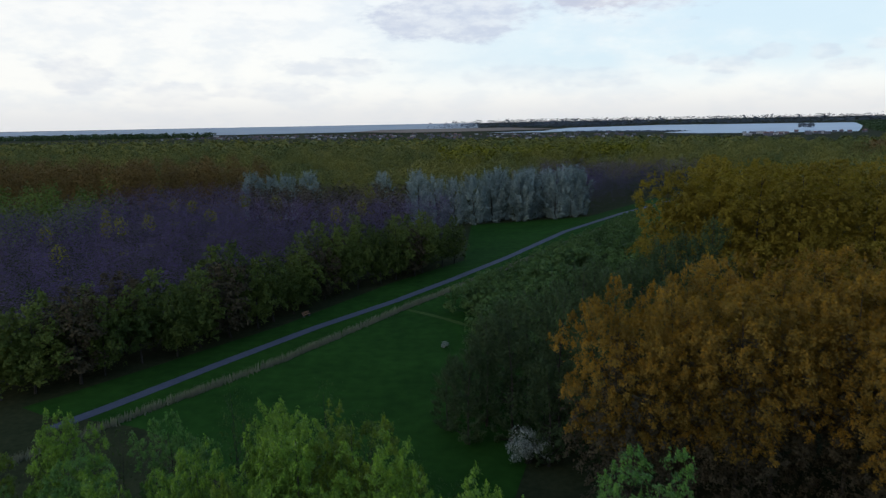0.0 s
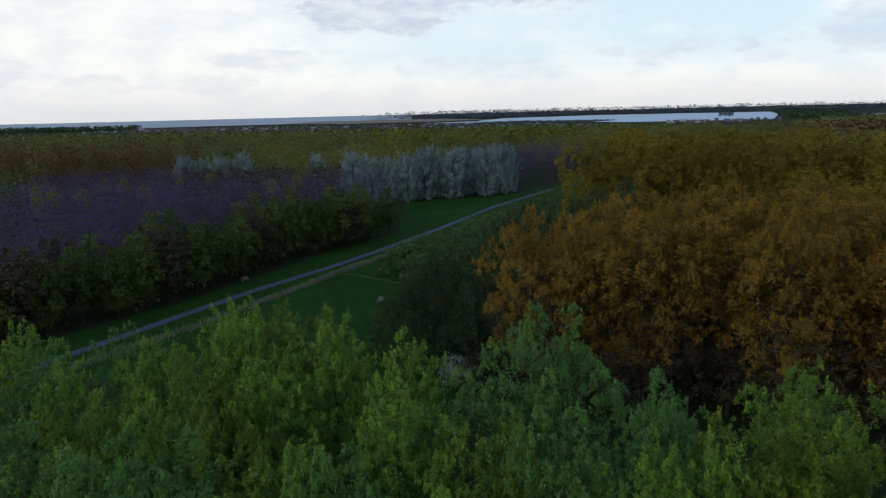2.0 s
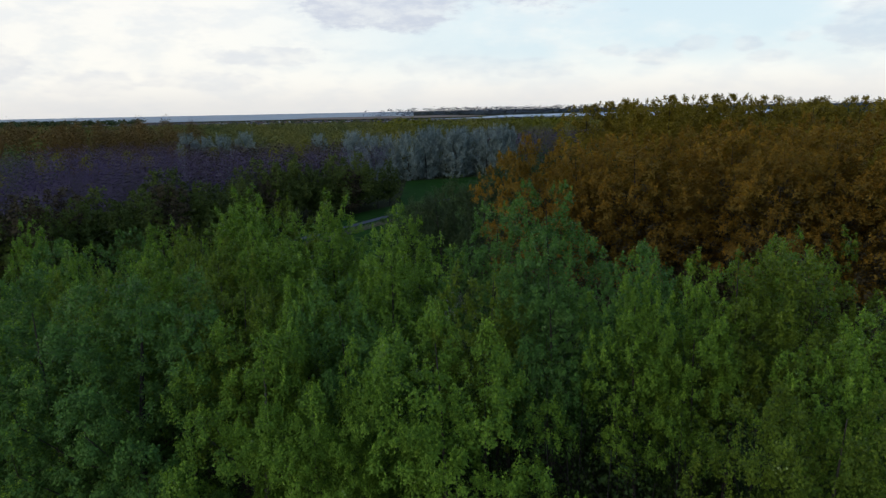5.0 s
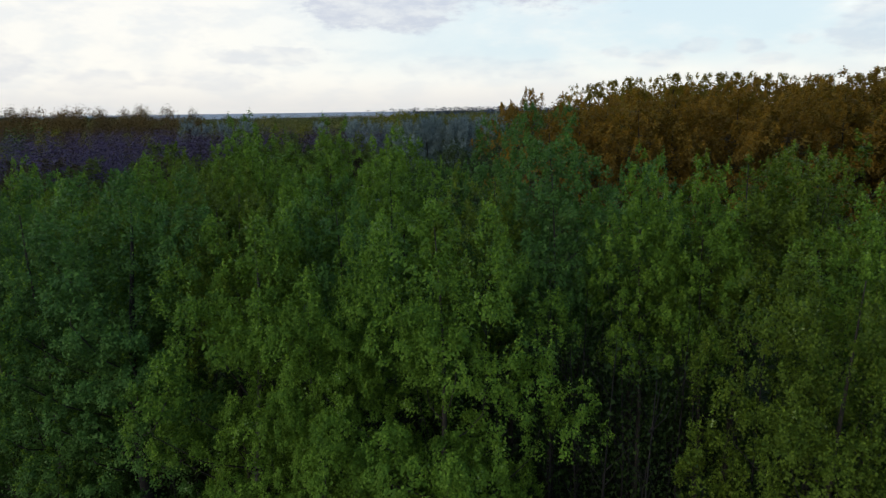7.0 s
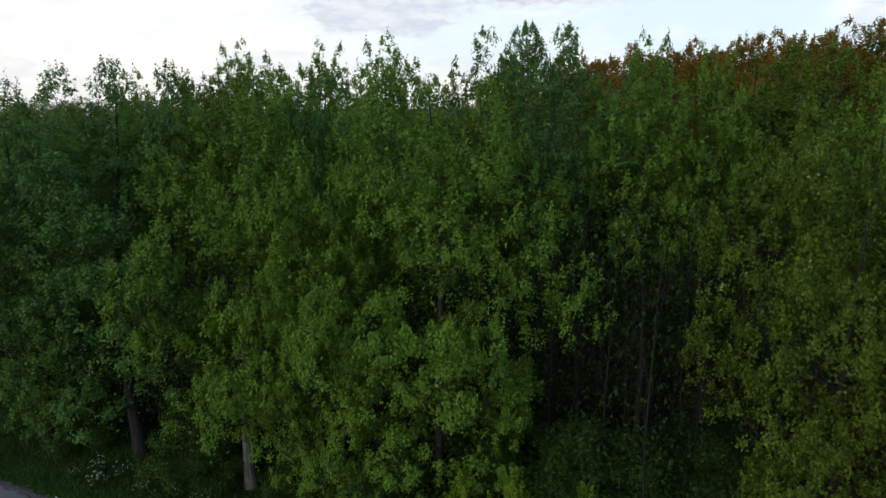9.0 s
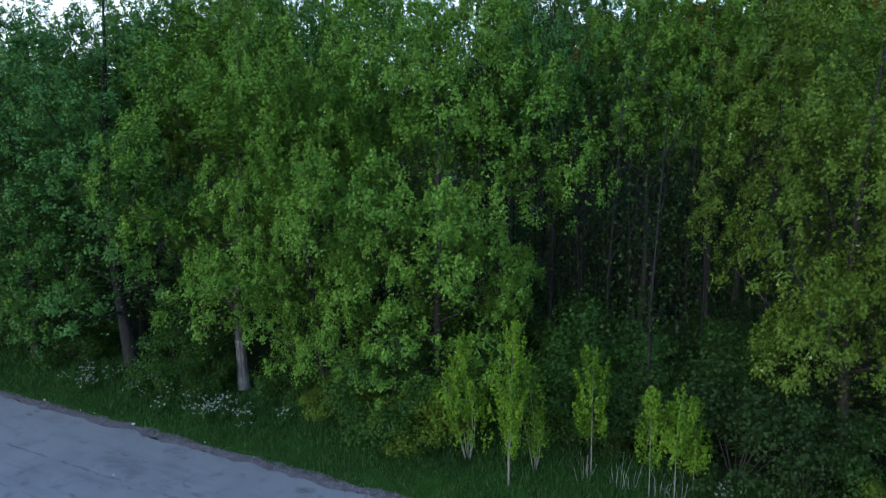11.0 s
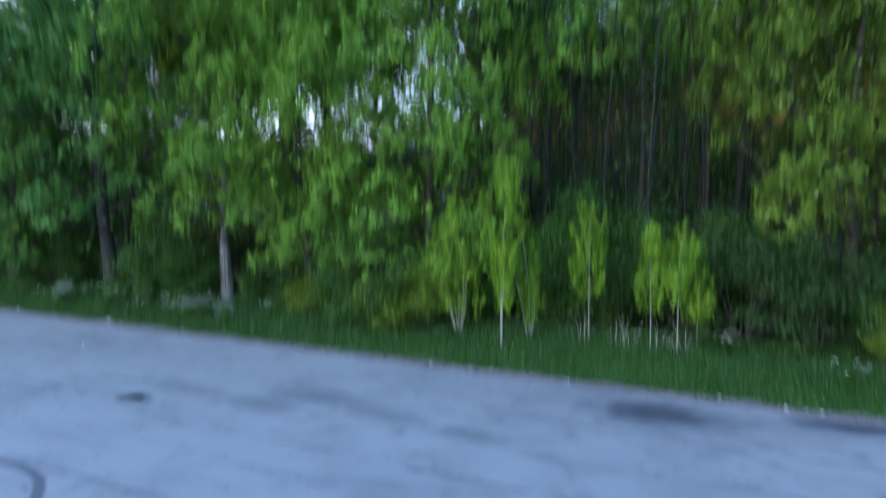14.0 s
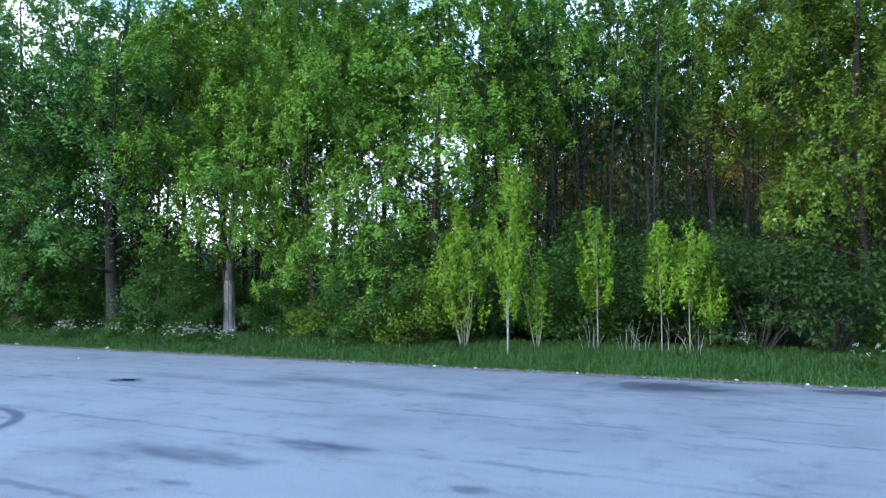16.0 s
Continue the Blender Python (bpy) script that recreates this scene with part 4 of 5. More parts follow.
WOOD_FLOOR = [at_edge(s, d) for s, d in ((-45, 5.5), (30, 6.5), (30, 26), (-5, 30), (-45, 38))]
rng_np = np.random.default_rng(5)
open_stand = [(0.6 + math.sin(radians(a)) * d, -9.3 + math.cos(radians(a)) * d) for a, d in
              ((13.5, 31), (14.6, 38), (15.5, 29), (16.4, 43), (17.2, 34), (18.1, 27), (18.8, 40), (19.6, 32), (20.5, 36), (21.3, 28.5), (22.2, 42), (23.0, 33), (24.1, 30), (25, 38), (-14, 33), (-16, 36), (-18, 34.5), (-2, 33), (1, 35), (4, 31))]
for i, (x, y) in enumerate(scatter(rng_np, WOOD_FLOOR, 3.6) + open_stand):
    ob = new("young_tree")
    part_mesh("stem", pole_meshes[i % 4][0], M["bark_darkened"], ob)
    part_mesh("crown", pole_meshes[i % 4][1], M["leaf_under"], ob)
    ob.matrix_basis = pose(x, y, verge_height(x, y) - 0.05, 0, 0, i * 77) @ Matrix.Diagonal((1, 1, rng_pole.uniform(0.8, 1.5), 1))
    tagged(ob, "thin sparsely leafed young tree inside the wood", "tree", "young trees in the wood")

# ------------------------------------------------------------ saplings, shrubs, verge


def sapling(seed, h, r, stems, leaves, label):
    rng = np.random.default_rng(seed)
    root = tagged(new("sapling"), label, "sapling", "saplings on the verge")
    C, Nn = [], []
    lean_top = rng.normal(0, 0.035, 2) * h
    for i in range(stems):
        a = 2 * math.pi * i / stems + rng.uniform(0, 1)
        main = i == 0
        hh = h * (1.0 if main else rng.uniform(0.5, 0.85))
        lean = np.array([math.cos(a), math.sin(a), 0]) * (0.0 if main else r * rng.uniform(0.5, 0.95))
        top = lean + [lean_top[0] * hh / h, lean_top[1] * hh / h, hh * 0.97]
        mid = lean * 0.55 + [0, 0, hh * 0.38]
        v, f = tube([lean * 0.12, mid, top], [0.0055 * h, 0.004 * h, 0.002], 6)
        part_mesh("stem", raw_mesh("stem", np.array(v), [4] * len(f), np.array(f).ravel()), M["stem_grey"], root)
        # upright leafy shoots in a dense pointed column round the stem
        wide = r * 1.1 if main and stems < 3 else r * 0.6
        ns = int(36 if main else 17)
        per = max(8, int(1.7 * leaves * (0.55 if main else 0.45 / max(1, stems - 1)) / ns))
        lowest = 0.27 if stems < 3 else 0.2
        u = lowest + (0.91 - lowest) * rng.uniform(0, 1, (ns, 1)) ** 0.9
        th = rng.uniform(0, 2 * math.pi, (ns, 1))
        q = (u - lowest) / (0.97 - lowest)
        out = wide * np.sin(math.pi * np.clip(q, 0.02, 1) ** 0.62) ** 0.9 * rng.uniform(0.3, 1.25, (ns, 1))
        on = np.where(u < 0.38, mid * (u / 0.38), mid + (top - mid) * ((u - 0.38) / 0.62))
        foot = on + np.concatenate([np.cos(th) * out, np.sin(th) * out, -out * 0.5], 1)
        d = unit(np.concatenate([np.cos(th) * 0.22, np.sin(th) * 0.22, np.ones((ns, 1))], 1) + rng.normal(0, 0.1, (ns, 3)))
        t = rng.uniform(0, 1, (ns, per, 1))
        off = rng.normal(0, 1, (ns, per, 3)) * 0.062 * (1.2 - 0.8 * t)
        p = foot[:, None] + d[:, None] * t * (0.21 * h * (1.1 - 0.35 * u) * rng.uniform(0.6, 1.1, (ns, 1)))[:, None] + off
        side = np.concatenate([np.cos(th), np.sin(th), np.zeros((ns, 1))], 1)[:, None]
        C.append(p.reshape(-1, 3))
        Nn.append((unit(off) * 0.6 + side * 0.7 + [0, 0, 0.35]).reshape(-1, 3))
    part_mesh("crown", raw_mesh("crown", *leaf_cloud(rng, np.concatenate(C), np.concatenate(Nn), 0.052, 0.5)), M["leaf_sap"], root)
    return root


for k, (x, y, h, r, st, n) in enumerate(((3.1, 13.0, 4.3, 0.95, 6, 3000), (4.15, 11.3, 5.6, 0.52, 2, 2300), (5.15, 12.0, 3.8, 0.55, 4, 900), (6.85, 11.5, 4.4, 0.45, 1, 2900),
                                         (8.1, 9.8, 3.8, 0.3, 1, 1900), (8.75, 9.5, 3.9, 0.38, 1, 2300), (9.45, 9.8, 3.1, 0.36, 2, 1300), (2.2, 13.9, 2.4, 0.4, 3, 900))):
    s = sapling(100 + k, h, r, st, n, "slim yellowish-green young poplar with pale stems" if k not in (2,) else "thin-leaved young poplar with several pale stems")
    s.matrix_basis = pose(x, y, verge_height(x, y) - 0.03, 0, 0, k * 40)


def shrub_meshes(seed, h, r, clumps, per, leaf, corners=4):
    rng = np.random.default_rng(seed)
    C, Nn, tb = [], [], []
    for i in range(clumps):
        a, rho = rng.uniform(0, 6.28), r * math.sqrt(rng.uniform(0.02, 1))
        z = h * rng.uniform(0.18, 1) * (1 - 0.45 * (rho / r) ** 2)
        cen = np.array([math.cos(a) * rho, math.sin(a) * rho, z])
        cr = rng.uniform(0.35, 0.7) * min(1.2, h / 3)
        d = unit(rng.normal(0, 1, (per, 3)))
        C.append(cen + d * cr * rng.uniform(0.4, 1.1, (per, 1)) * [1.1, 1.1, 0.75])
        Nn.append(d * 0.6 + [0, 0, 0.7])
        if i % 3 == 0:
            tb.append(tube([(cen[0] * 0.1, cen[1] * 0.1, 0), cen * [0.5, 0.5, 0.6], cen], [0.035, 0.02, 0.006], 4))
    return tubes_mesh("stems", tb), raw_mesh("crown", *leaf_cloud(rng, np.concatenate(C), np.concatenate(Nn), leaf, corners=corners))


def shrub_thing(meshes, leaves, label):
    root = tagged(new("shrub"), label, "shrub", "shrubs under the near wood")
    part_mesh("branchwork", meshes[0], M["bark"], root)
    part_mesh("crown", meshes[1], leaves, root)
    return root


shrub_a = shrub_thing(shrub_meshes(7, 3.4, 2.0, 40, 270, 0.052, 3), M["leaf_shrub"], "dense leafy green shrub at the wood's edge")
shrub_b = shrub_thing(shrub_meshes(9, 3.0, 1.8, 34, 270, 0.052, 3), M["leaf_b"], "bright yellowish-green shrub at the wood's edge")
SHRUBS = [(shrub_a, [(0.6, 15.4, 1.1, 0), (-3.0, 19.4, 0.9, 50), (-8.5, 21.5, 1.0, 100), (-14.5, 25.8, 1.0, 150), (-20, 29, 1.1, 200), (9.5, 14.5, 1.0, 250), (15.2, 8.6, 1.0, 30),
                      (-27, 33.5, 1.1, 80), (19, 5.5, 1.0, 120), (7.5, 14.8, 1.1, 10), (4.5, 16.5, 0.9, 20), (12.5, 14.5, 1.1, 45), (24, 3, 1.1, 77), (8.4, 15.6, 1.45, 160), (5.6, 18.5, 1.3, 210), (-17, 27.4, 0.9, 300), (-7.2, 20.6, 0.7, 33), (-33, 38, 1.2, 11)]),
          (shrub_b, [(1.6, 14.2, 0.9, 0), (-1.2, 17.3, 0.8, 60), (13.9, 7.2, 0.55, 240), (17, 4.8, 0.8, 90)])]
for ob, spots in SHRUBS:
    for i, (x, y, s, turn) in enumerate(spots):
        m = pose(x, y, verge_height(x, y) - 0.05, 0, 0, turn)
        if i == 0:
            ob.matrix_basis = m @ Matrix.Scale(s, 4)
        else:
            c = copy_thing(ob, m)
            c.scale = (s, s, s * random.Random(i).uniform(0.85, 1.15))

under = shrub_thing(shrub_meshes(15, 4.2, 2.2, 34, 120, 0.07, 3), M["leaf_under"], "leafy undergrowth shrub darkened for shade inside the wood")
FLOOR = [at_edge(s, d) for s, d in ((-42, 8.5), (28, 8.5), (28, 30), (-5, 34), (-42, 42))]
for i, (x, y) in enumerate([(11.2, 10.6), (10.2, 12.4), (12.6, 9.2), (7.6, 13.6)] + scatter(np.random.default_rng(91), FLOOR, 5.2)):
    m = pose(x, y, verge_height(x, y) - 0.05, 0, 0, i * 61)
    k = random.Random(i + 5).uniform(0.65, 1.15)
    if i == 0:
        under.matrix_basis = m
    else:
        c = copy_thing(under, m)
        c.scale = (k, k, k * random.Random(i).uniform(0.7, 1.1))

# taller growth deep in the wood, its leaves darkened to stand for shade
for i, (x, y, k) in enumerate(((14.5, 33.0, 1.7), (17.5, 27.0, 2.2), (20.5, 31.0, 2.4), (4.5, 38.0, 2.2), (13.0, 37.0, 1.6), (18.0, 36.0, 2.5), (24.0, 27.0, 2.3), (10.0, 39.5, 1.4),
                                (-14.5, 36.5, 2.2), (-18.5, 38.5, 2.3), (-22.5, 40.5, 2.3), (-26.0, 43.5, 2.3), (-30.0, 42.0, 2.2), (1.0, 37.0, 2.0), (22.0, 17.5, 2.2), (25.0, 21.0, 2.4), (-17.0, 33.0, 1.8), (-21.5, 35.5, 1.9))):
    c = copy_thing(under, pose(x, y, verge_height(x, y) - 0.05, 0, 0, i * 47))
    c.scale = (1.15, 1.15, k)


def grass_strip():
    rng = np.random.default_rng(21)
    n = 90000
    s = rng.uniform(-34, 18, n)
    d = rng.uniform(0.0, 1, n) ** 1.1 * 5.6 + 0.12
    x = EDGE[0] + ALONG[0] * s + INTO[0] * d
    y = EDGE[1] + ALONG[1] * s + INTO[1] * d
    k = np.clip(d / 3.0, 0, 1)
    z = -0.04 + 0.3 * k * k * (3 - 2 * k)
    patch = 0.5 + 0.5 * np.sin(s * 1.7) * np.sin(d * 2.1 + s * 0.6)
    h = (0.08 + 0.15 * rng.uniform(0, 1, n) * (0.5 + patch)) * np.clip(0.5 + d * 0.8, 0.5, 1.25)
    a = rng.uniform(0, 6.28, n)
    w = 0.018 + 0.012 * rng.uniform(0, 1, n)
    lean = rng.normal(0, 0.35, (n, 2)) * h[:, None]
    b = np.stack([np.cos(a) * w, np.sin(a) * w, np.zeros(n)], 1)
    foot = np.stack([x, y, z - 0.02], 1)
    tip = foot + np.stack([lean[:, 0], lean[:, 1], h], 1)
    V = np.stack([foot - b, foot + b, tip], 1).reshape(-1, 3)
    me = raw_mesh("verge_grass", V, np.full(n, 3), np.arange(n * 3))
    tagged(part_mesh("verge_grass", me, M["grass"]), "lush green uncut grass on the road verge", "grass", kind="stuff")


grass_strip()


def verge_sheet():
    V, F = [], []
    n = 120
    ds = [0.0, 0.5, 1, 1.6, 2.3, 3.0, 4.0, 5.0]
    for i in range(n + 1):
        for d in ds:
            x, y = at_edge(-60 + i, d)
            V.append((x, y, verge_height(x, y) + 0.025))
    k = len(ds)
    for i in range(n):
        for j in range(k - 1):
            F.append((i * k + j, (i + 1) * k + j, (i + 1) * k + j + 1, i * k + j + 1))
    me = raw_mesh("verge", np.array(V), [4] * len(F), np.array(F).ravel())
    tagged(part_mesh("verge", me, M["verge"]), "green grassy verge along the asphalt", "verge", kind="structure")


verge_sheet()


def parsley(seed, h):
    rng = np.random.default_rng(seed)
    root = tagged(new("cow_parsley"), "cow parsley with white flower umbels in the verge grass", "wildflower", "cow parsley on the verge")
    tb, C = [], []
    for i in range(9):
        a = rng.uniform(0, 6.28)
        hh, out = h * rng.uniform(0.6, 1), rng.uniform(0.08, 0.42)
        top = np.array([math.cos(a) * out, math.sin(a) * out, hh])
        tb.append(tube([(0, 0, 0), top * [0.4, 0.4, 0.55], top], [0.008, 0.006, 0.003], 3))
        d = rng.normal(0, 1, (22, 2))
        d /= np.maximum(1, np.linalg.norm(d, axis=1, keepdims=True))
        C.append(top + np.concatenate([d * 0.038, rng.uniform(-0.03, 0.04, (22, 1))], 1))
    C = np.concatenate(C)
    part_mesh("stalk", tubes_mesh("stalk", tb), M["grass"], root)
    part_mesh("flower_head", raw_mesh("flower_head", *leaf_cloud(rng, C, np.tile([0, 0, 1.0], (len(C), 1)), 0.010, 0.8)), M["umbel"], root)["kind"] = "stuff"
    lc = rng.normal(0, 1, (110, 3)) * [0.16, 0.16, 0.12] + [0, 0, h * 0.32]
    part_mesh("foliage", raw_mesh("foliage", *leaf_cloud(rng, lc, np.tile([0, 0, 1.0], (110, 1)), 0.05, 0.5)), M["leaf_shrub"], root)["kind"] = "stuff"
    return root


flower_a, flower_b = parsley(3, 0.75), parsley(4, 0.6)
rng_f = random.Random(12)
fl = []
for i in range(22):
    s = rng_f.uniform(-20, -7.0)
    fl.append(at_edge(s, rng_f.uniform(1.5, 3.4) + 0.05 * (s + 7.5)))
for i in range(8):
    fl.append(at_edge(rng_f.uniform(9.6, 14.5), rng_f.uniform(1.6, 3.2)))
for i in range(9):
    fl.append(at_edge(rng_f.uniform(-11.5, -6.8), rng_f.uniform(1.2, 2.6)))
fl += [(10.1, 9.3), (10.3, 9.2), (-12.3, 21.3), (-9.6, 21.0), (-3.4, 16.6)]
for i, (x, y) in enumerate(fl):
    src = (flower_a, flower_b)[i % 2]
    m = pose(x, y, verge_height(x, y), 0, 0, i * 53)
    if i < 2:
        src.matrix_basis = m
    else:
        c = copy_thing(src, m)
        k = rng_f.uniform(0.75, 1.15)
        c.scale = (k, k, k)

# pale dead stalks beside the saplings
rng_s = random.Random(31)
for i in range(32):
    fx, fy = ((6.55, 11.05), (7.35, 10.55), (7.75, 10.3), (8.35, 9.75), (8.9, 9.35))[i % 5]
    x, y = fx + rng_s.gauss(0, 0.16), fy + rng_s.gauss(0, 0.12)
    h = rng_s.uniform(0.45, 1.15)
    a = math.atan2(y - fy, x - fx) + rng_s.uniform(-0.4, 0.4)
    b = rng_s.uniform(0.1, 0.45)
    w = rng_s.uniform(-0.06, 0.06)
    v, f = tube([(0, 0, 0), (math.cos(a) * b * .12 + w, math.sin(a) * b * .12, h * .35), (math.cos(a) * b * .4 + w, math.sin(a) * b * .4 - w, h * .7), (math.cos(a) * b, math.sin(a) * b, h)], [0.005, 0.0045, 0.004, 0.002], 4)
    ob = part_mesh("dry_stalk", raw_mesh("dry_stalk", np.array(v), [4] * len(f), np.array(f).ravel()), M["twig_pale"])
    ob.matrix_basis = pose(x, y, verge_height(x, y) - 0.02)
    tagged(ob, "pale dry curved plant stalk in the grass", "stalk", "dry stalks on the verge")

# loose stones along the edge
def edge_stones():
    rng = np.random.default_rng(44)
    n = 2600
    s = rng.uniform(-26, 14, n)
    d = rng.normal(0.12, 0.2, n)
    c = np.stack([EDGE[0] + ALONG[0] * s + INTO[0] * d, EDGE[1] + ALONG[1] * s + INTO[1] * d, np.full(n, 0.014)], 1)
    r = rng.uniform(0.008, 0.03, n)[:, None, None] * rng.uniform(0.7, 1.3, (n, 6, 1))
    octa = np.array([(1, 0, 0), (0, 1, 0), (-1, 0, 0), (0, -1, 0), (0, 0, 0.7), (0, 0, -0.7)])
    V = (c[:, None] + octa[None] * r).reshape(-1, 3)
    F = np.array([(0, 1, 4), (1, 2, 4), (2, 3, 4), (3, 0, 4), (1, 0, 5), (2, 1, 5), (3, 2, 5), (0, 3, 5)])
    idx = (np.arange(n)[:, None, None] * 6 + F[None]).ravel()
    me = raw_mesh("gravel_stones", V, np.full(n * 8, 3), idx)
    tagged(part_mesh("gravel_stones", me, M["stone"]), "small loose stones along the asphalt edge", "gravel", kind="stuff")


edge_stones()

# litter along the edge


def crumpled(seed, r):
    rng = random.Random(seed)
    bm = bmesh.new()
    bmesh.ops.create_icosphere(bm, subdivisions=1, radius=r)
    for v in bm.verts:
        v.co *= rng.uniform(0.6, 1.3)
        v.co.z = max(v.co.z * 0.55, -r * 0.3)
    return bm


for i, (x, y, r) in enumerate(((1.97, 10.18, 0.06), (-9.36, 18.0, 0.09), (8.42, 6.35, 0.06), (9.5, 5.42, 0.06), (10.1, 5.05, 0.06), (-13.95, 21.0, 0.07), (-12.0, 19.7, 0.05), (-11.3, 19.3, 0.05),
                               (3.0, 9.6, 0.05), (3.5, 9.25, 0.045), (5.3, 8.1, 0.05), (-6.2, 16.0, 0.045), (-4.2, 14.6, 0.04), (-8.7, 13.9, 0.05))):
    ob = part("litter", crumpled(i, r * 0.75), M["litter_orange"] if i == 9 else M["litter"])
    ob.location = (x, y, r * 0.3 + 0.012)
    tagged(ob, "small orange scrap of litter on the asphalt edge" if i == 9 else "small white scrap of litter on the asphalt edge", "litter", "litter along the asphalt edge")

# ------------------------------------------------------------ trees beyond the near wood
MID = dict(boughs=44, per_bough=3, leaves=105, leaf=0.135, clump=0.95, tall=1.9, limbs=12, belly=0.55, shoots=14, shoot_leaves=30, slimness=0.2, sprays=6, core=8)
RUSTY = dict(pad_r=1.35, pad_h=1.3, step=1.7, clumps=12, per=22, leaf=0.1, limbs=8, belly=0.45, core=24, spikes=1.4, spike_len=0.6, spike_w=0.13, spike_leaves=14, clump_r=0.5, tall=0.8, blunt=3.2)
# lower crown of the orange trees, coloured darker to stand for shade
LOW = dict(pad_r=1.5, pad_h=1.6, step=2.2, clumps=10, per=22, leaf=0.11, limbs=4, belly=0.3, core=30, spikes=0.5, spike_leaves=12, clump_r=0.55)
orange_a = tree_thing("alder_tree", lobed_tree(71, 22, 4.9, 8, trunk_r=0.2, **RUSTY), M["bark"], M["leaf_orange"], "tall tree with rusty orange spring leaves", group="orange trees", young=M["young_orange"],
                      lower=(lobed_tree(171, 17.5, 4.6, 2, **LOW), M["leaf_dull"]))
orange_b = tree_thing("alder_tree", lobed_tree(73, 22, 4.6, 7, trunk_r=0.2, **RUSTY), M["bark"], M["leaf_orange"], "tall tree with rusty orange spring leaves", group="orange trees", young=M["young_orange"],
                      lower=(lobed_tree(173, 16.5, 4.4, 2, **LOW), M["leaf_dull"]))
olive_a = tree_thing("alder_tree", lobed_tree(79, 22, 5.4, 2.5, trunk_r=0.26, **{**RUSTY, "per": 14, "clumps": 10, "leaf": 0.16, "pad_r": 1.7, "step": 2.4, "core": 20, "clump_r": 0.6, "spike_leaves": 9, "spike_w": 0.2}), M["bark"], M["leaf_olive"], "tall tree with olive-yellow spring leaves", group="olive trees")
silver_a = tree_thing("white_poplar", tree_meshes(83, 20, 5.6, 0.5, trunk_r=0.3, **{**MID, "leaf": 0.22, "leaves": 85, "clump": 1.25, "shoots": 4, "tall": 1.9, "slimness": 0.3, "limbs": 4}), M["bark"], M["leaf_silver"], "silvery-white leafed poplar at the meadow's end", group="silver poplars")
HEDGE_TREE = dict(pad_r=1.25, pad_h=1.3, step=1.6, clumps=9, per=16, leaf=0.15, limbs=5, belly=0.4, core=14, spikes=0.8, spike_len=0.5, spike_w=0.14, spike_leaves=8, clump_r=0.5)
hedge_a = tree_thing("alder_tree", lobed_tree(89, 12, 3.5, 1.6, trunk_r=0.14, **HEDGE_TREE), M["bark"], M["leaf_dark"], "dark green tree at the edge of the bare wood", group="trees along the path")
hedge_c = tree_thing("alder_tree", lobed_tree(91, 12, 2.5, 2.6, trunk_r=0.12, **{**HEDGE_TREE, "pad_r": 1.0, "blunt": 1.6}), M["bark"], M["leaf_dark"], "slender dark green tree at the edge of the bare wood", group="trees along the path")
hedge_b = tree_thing("alder_tree", lobed_tree(97, 12, 2.6, 1.4, trunk_r=0.14, **{**HEDGE_TREE, "per": 9, "core": 8, "pad_r": 1.0, "limbs": 14}), M["bark"], M["leaf_dull"], "half-bare brownish tree at the edge of the wood", group="trees along the path")
ORANGE = [(16, 63, 22.6), (21.5, 65, 22), (27, 63, 22.4), (32, 67, 23.4), (37, 63, 23.6), (42, 66, 24.4), (38, 54, 23.3), (45, 57, 24.4), (50, 62, 25), (25, 73, 22), (55, 53, 24.6), (48, 49, 23.8),
          (60, 60, 25), (31, 77, 23), (40, 75, 24), (64, 50, 25), (52, 72, 25)]
for i, (x, y, h) in enumerate(ORANGE):
    plant((orange_a, orange_b)[i % 2], 22, [(x, y, h + 0.3 - 0.028 * max(0, x - 20), i * 67, 0.95 + 0.1 * (i % 3))])
OLIVE = [(46, 148, 26.5), (51, 145, 27), (56, 143, 27.5), (62, 140, 28), (68, 137, 28), (74, 134, 28), (80, 131, 27.5), (86, 128, 27), (93, 124, 27), (100, 119, 27), (107, 113, 27)]
OLIVE += [(x, y, 24.5 + (i * 5 % 4) * 0.8) for i, (x, y) in enumerate(scatter(np.random.default_rng(6), [(49, 152), (110, 120), (125, 170), (118, 215), (76, 205)], 13))]
OLIVE += [(70, 104, 22), (80, 98, 23), (90, 92, 23), (62, 88, 23), (74, 84, 24), (88, 76, 24)]
for i, (x, y, h) in enumerate(OLIVE):
    plant(olive_a, 22, [(x, y, h, i * 97, 1.05)])
for i in range(9):
    t = i / 8
    plant(silver_a, 20, [(12 + 42 * t + (i % 2) * 1.5, 262 + 14 * t + (i % 3) * 3, 19.5 + (i * 7 % 5) * 0.5, i * 41, 0.9)])
for i, (x, y) in enumerate(((5, 261), (-1.5, 260), (-8, 259), (20, 275), (33, 280), (-74, 286), (-67, 288), (-60, 285), (-52, 288), (-24, 300), (-10, 296))):
    plant(silver_a, 20, [(x, y, 18.5 + (i % 3) * 0.8, i * 59, 0.85)])
HEDGE = [(-62, 96), (-54, 103), (-44, 115), (-34, 130), (-23, 157), (-11, 169), (6, 192)]
hi = 0
for a, b in zip(HEDGE, HEDGE[1:]):
    n = max(2, round(math.dist(a, b) / 5.5))
    for k in range(n):
        t = k / n
        for row in range(2):
            x, y = a[0] + (b[0] - a[0]) * t - row * 5 + rng_s.uniform(-1, 1), a[1] + (b[1] - a[1]) * t + row * 4 + rng_s.uniform(-1, 1)
            plant((hedge_a, hedge_c, hedge_a, hedge_b, hedge_a)[(hi * 7) % 5], 12, [(x, y, rng_s.uniform(10.5, 16), hi * 83, rng_s.uniform(0.95, 1.3))])
            hi += 1

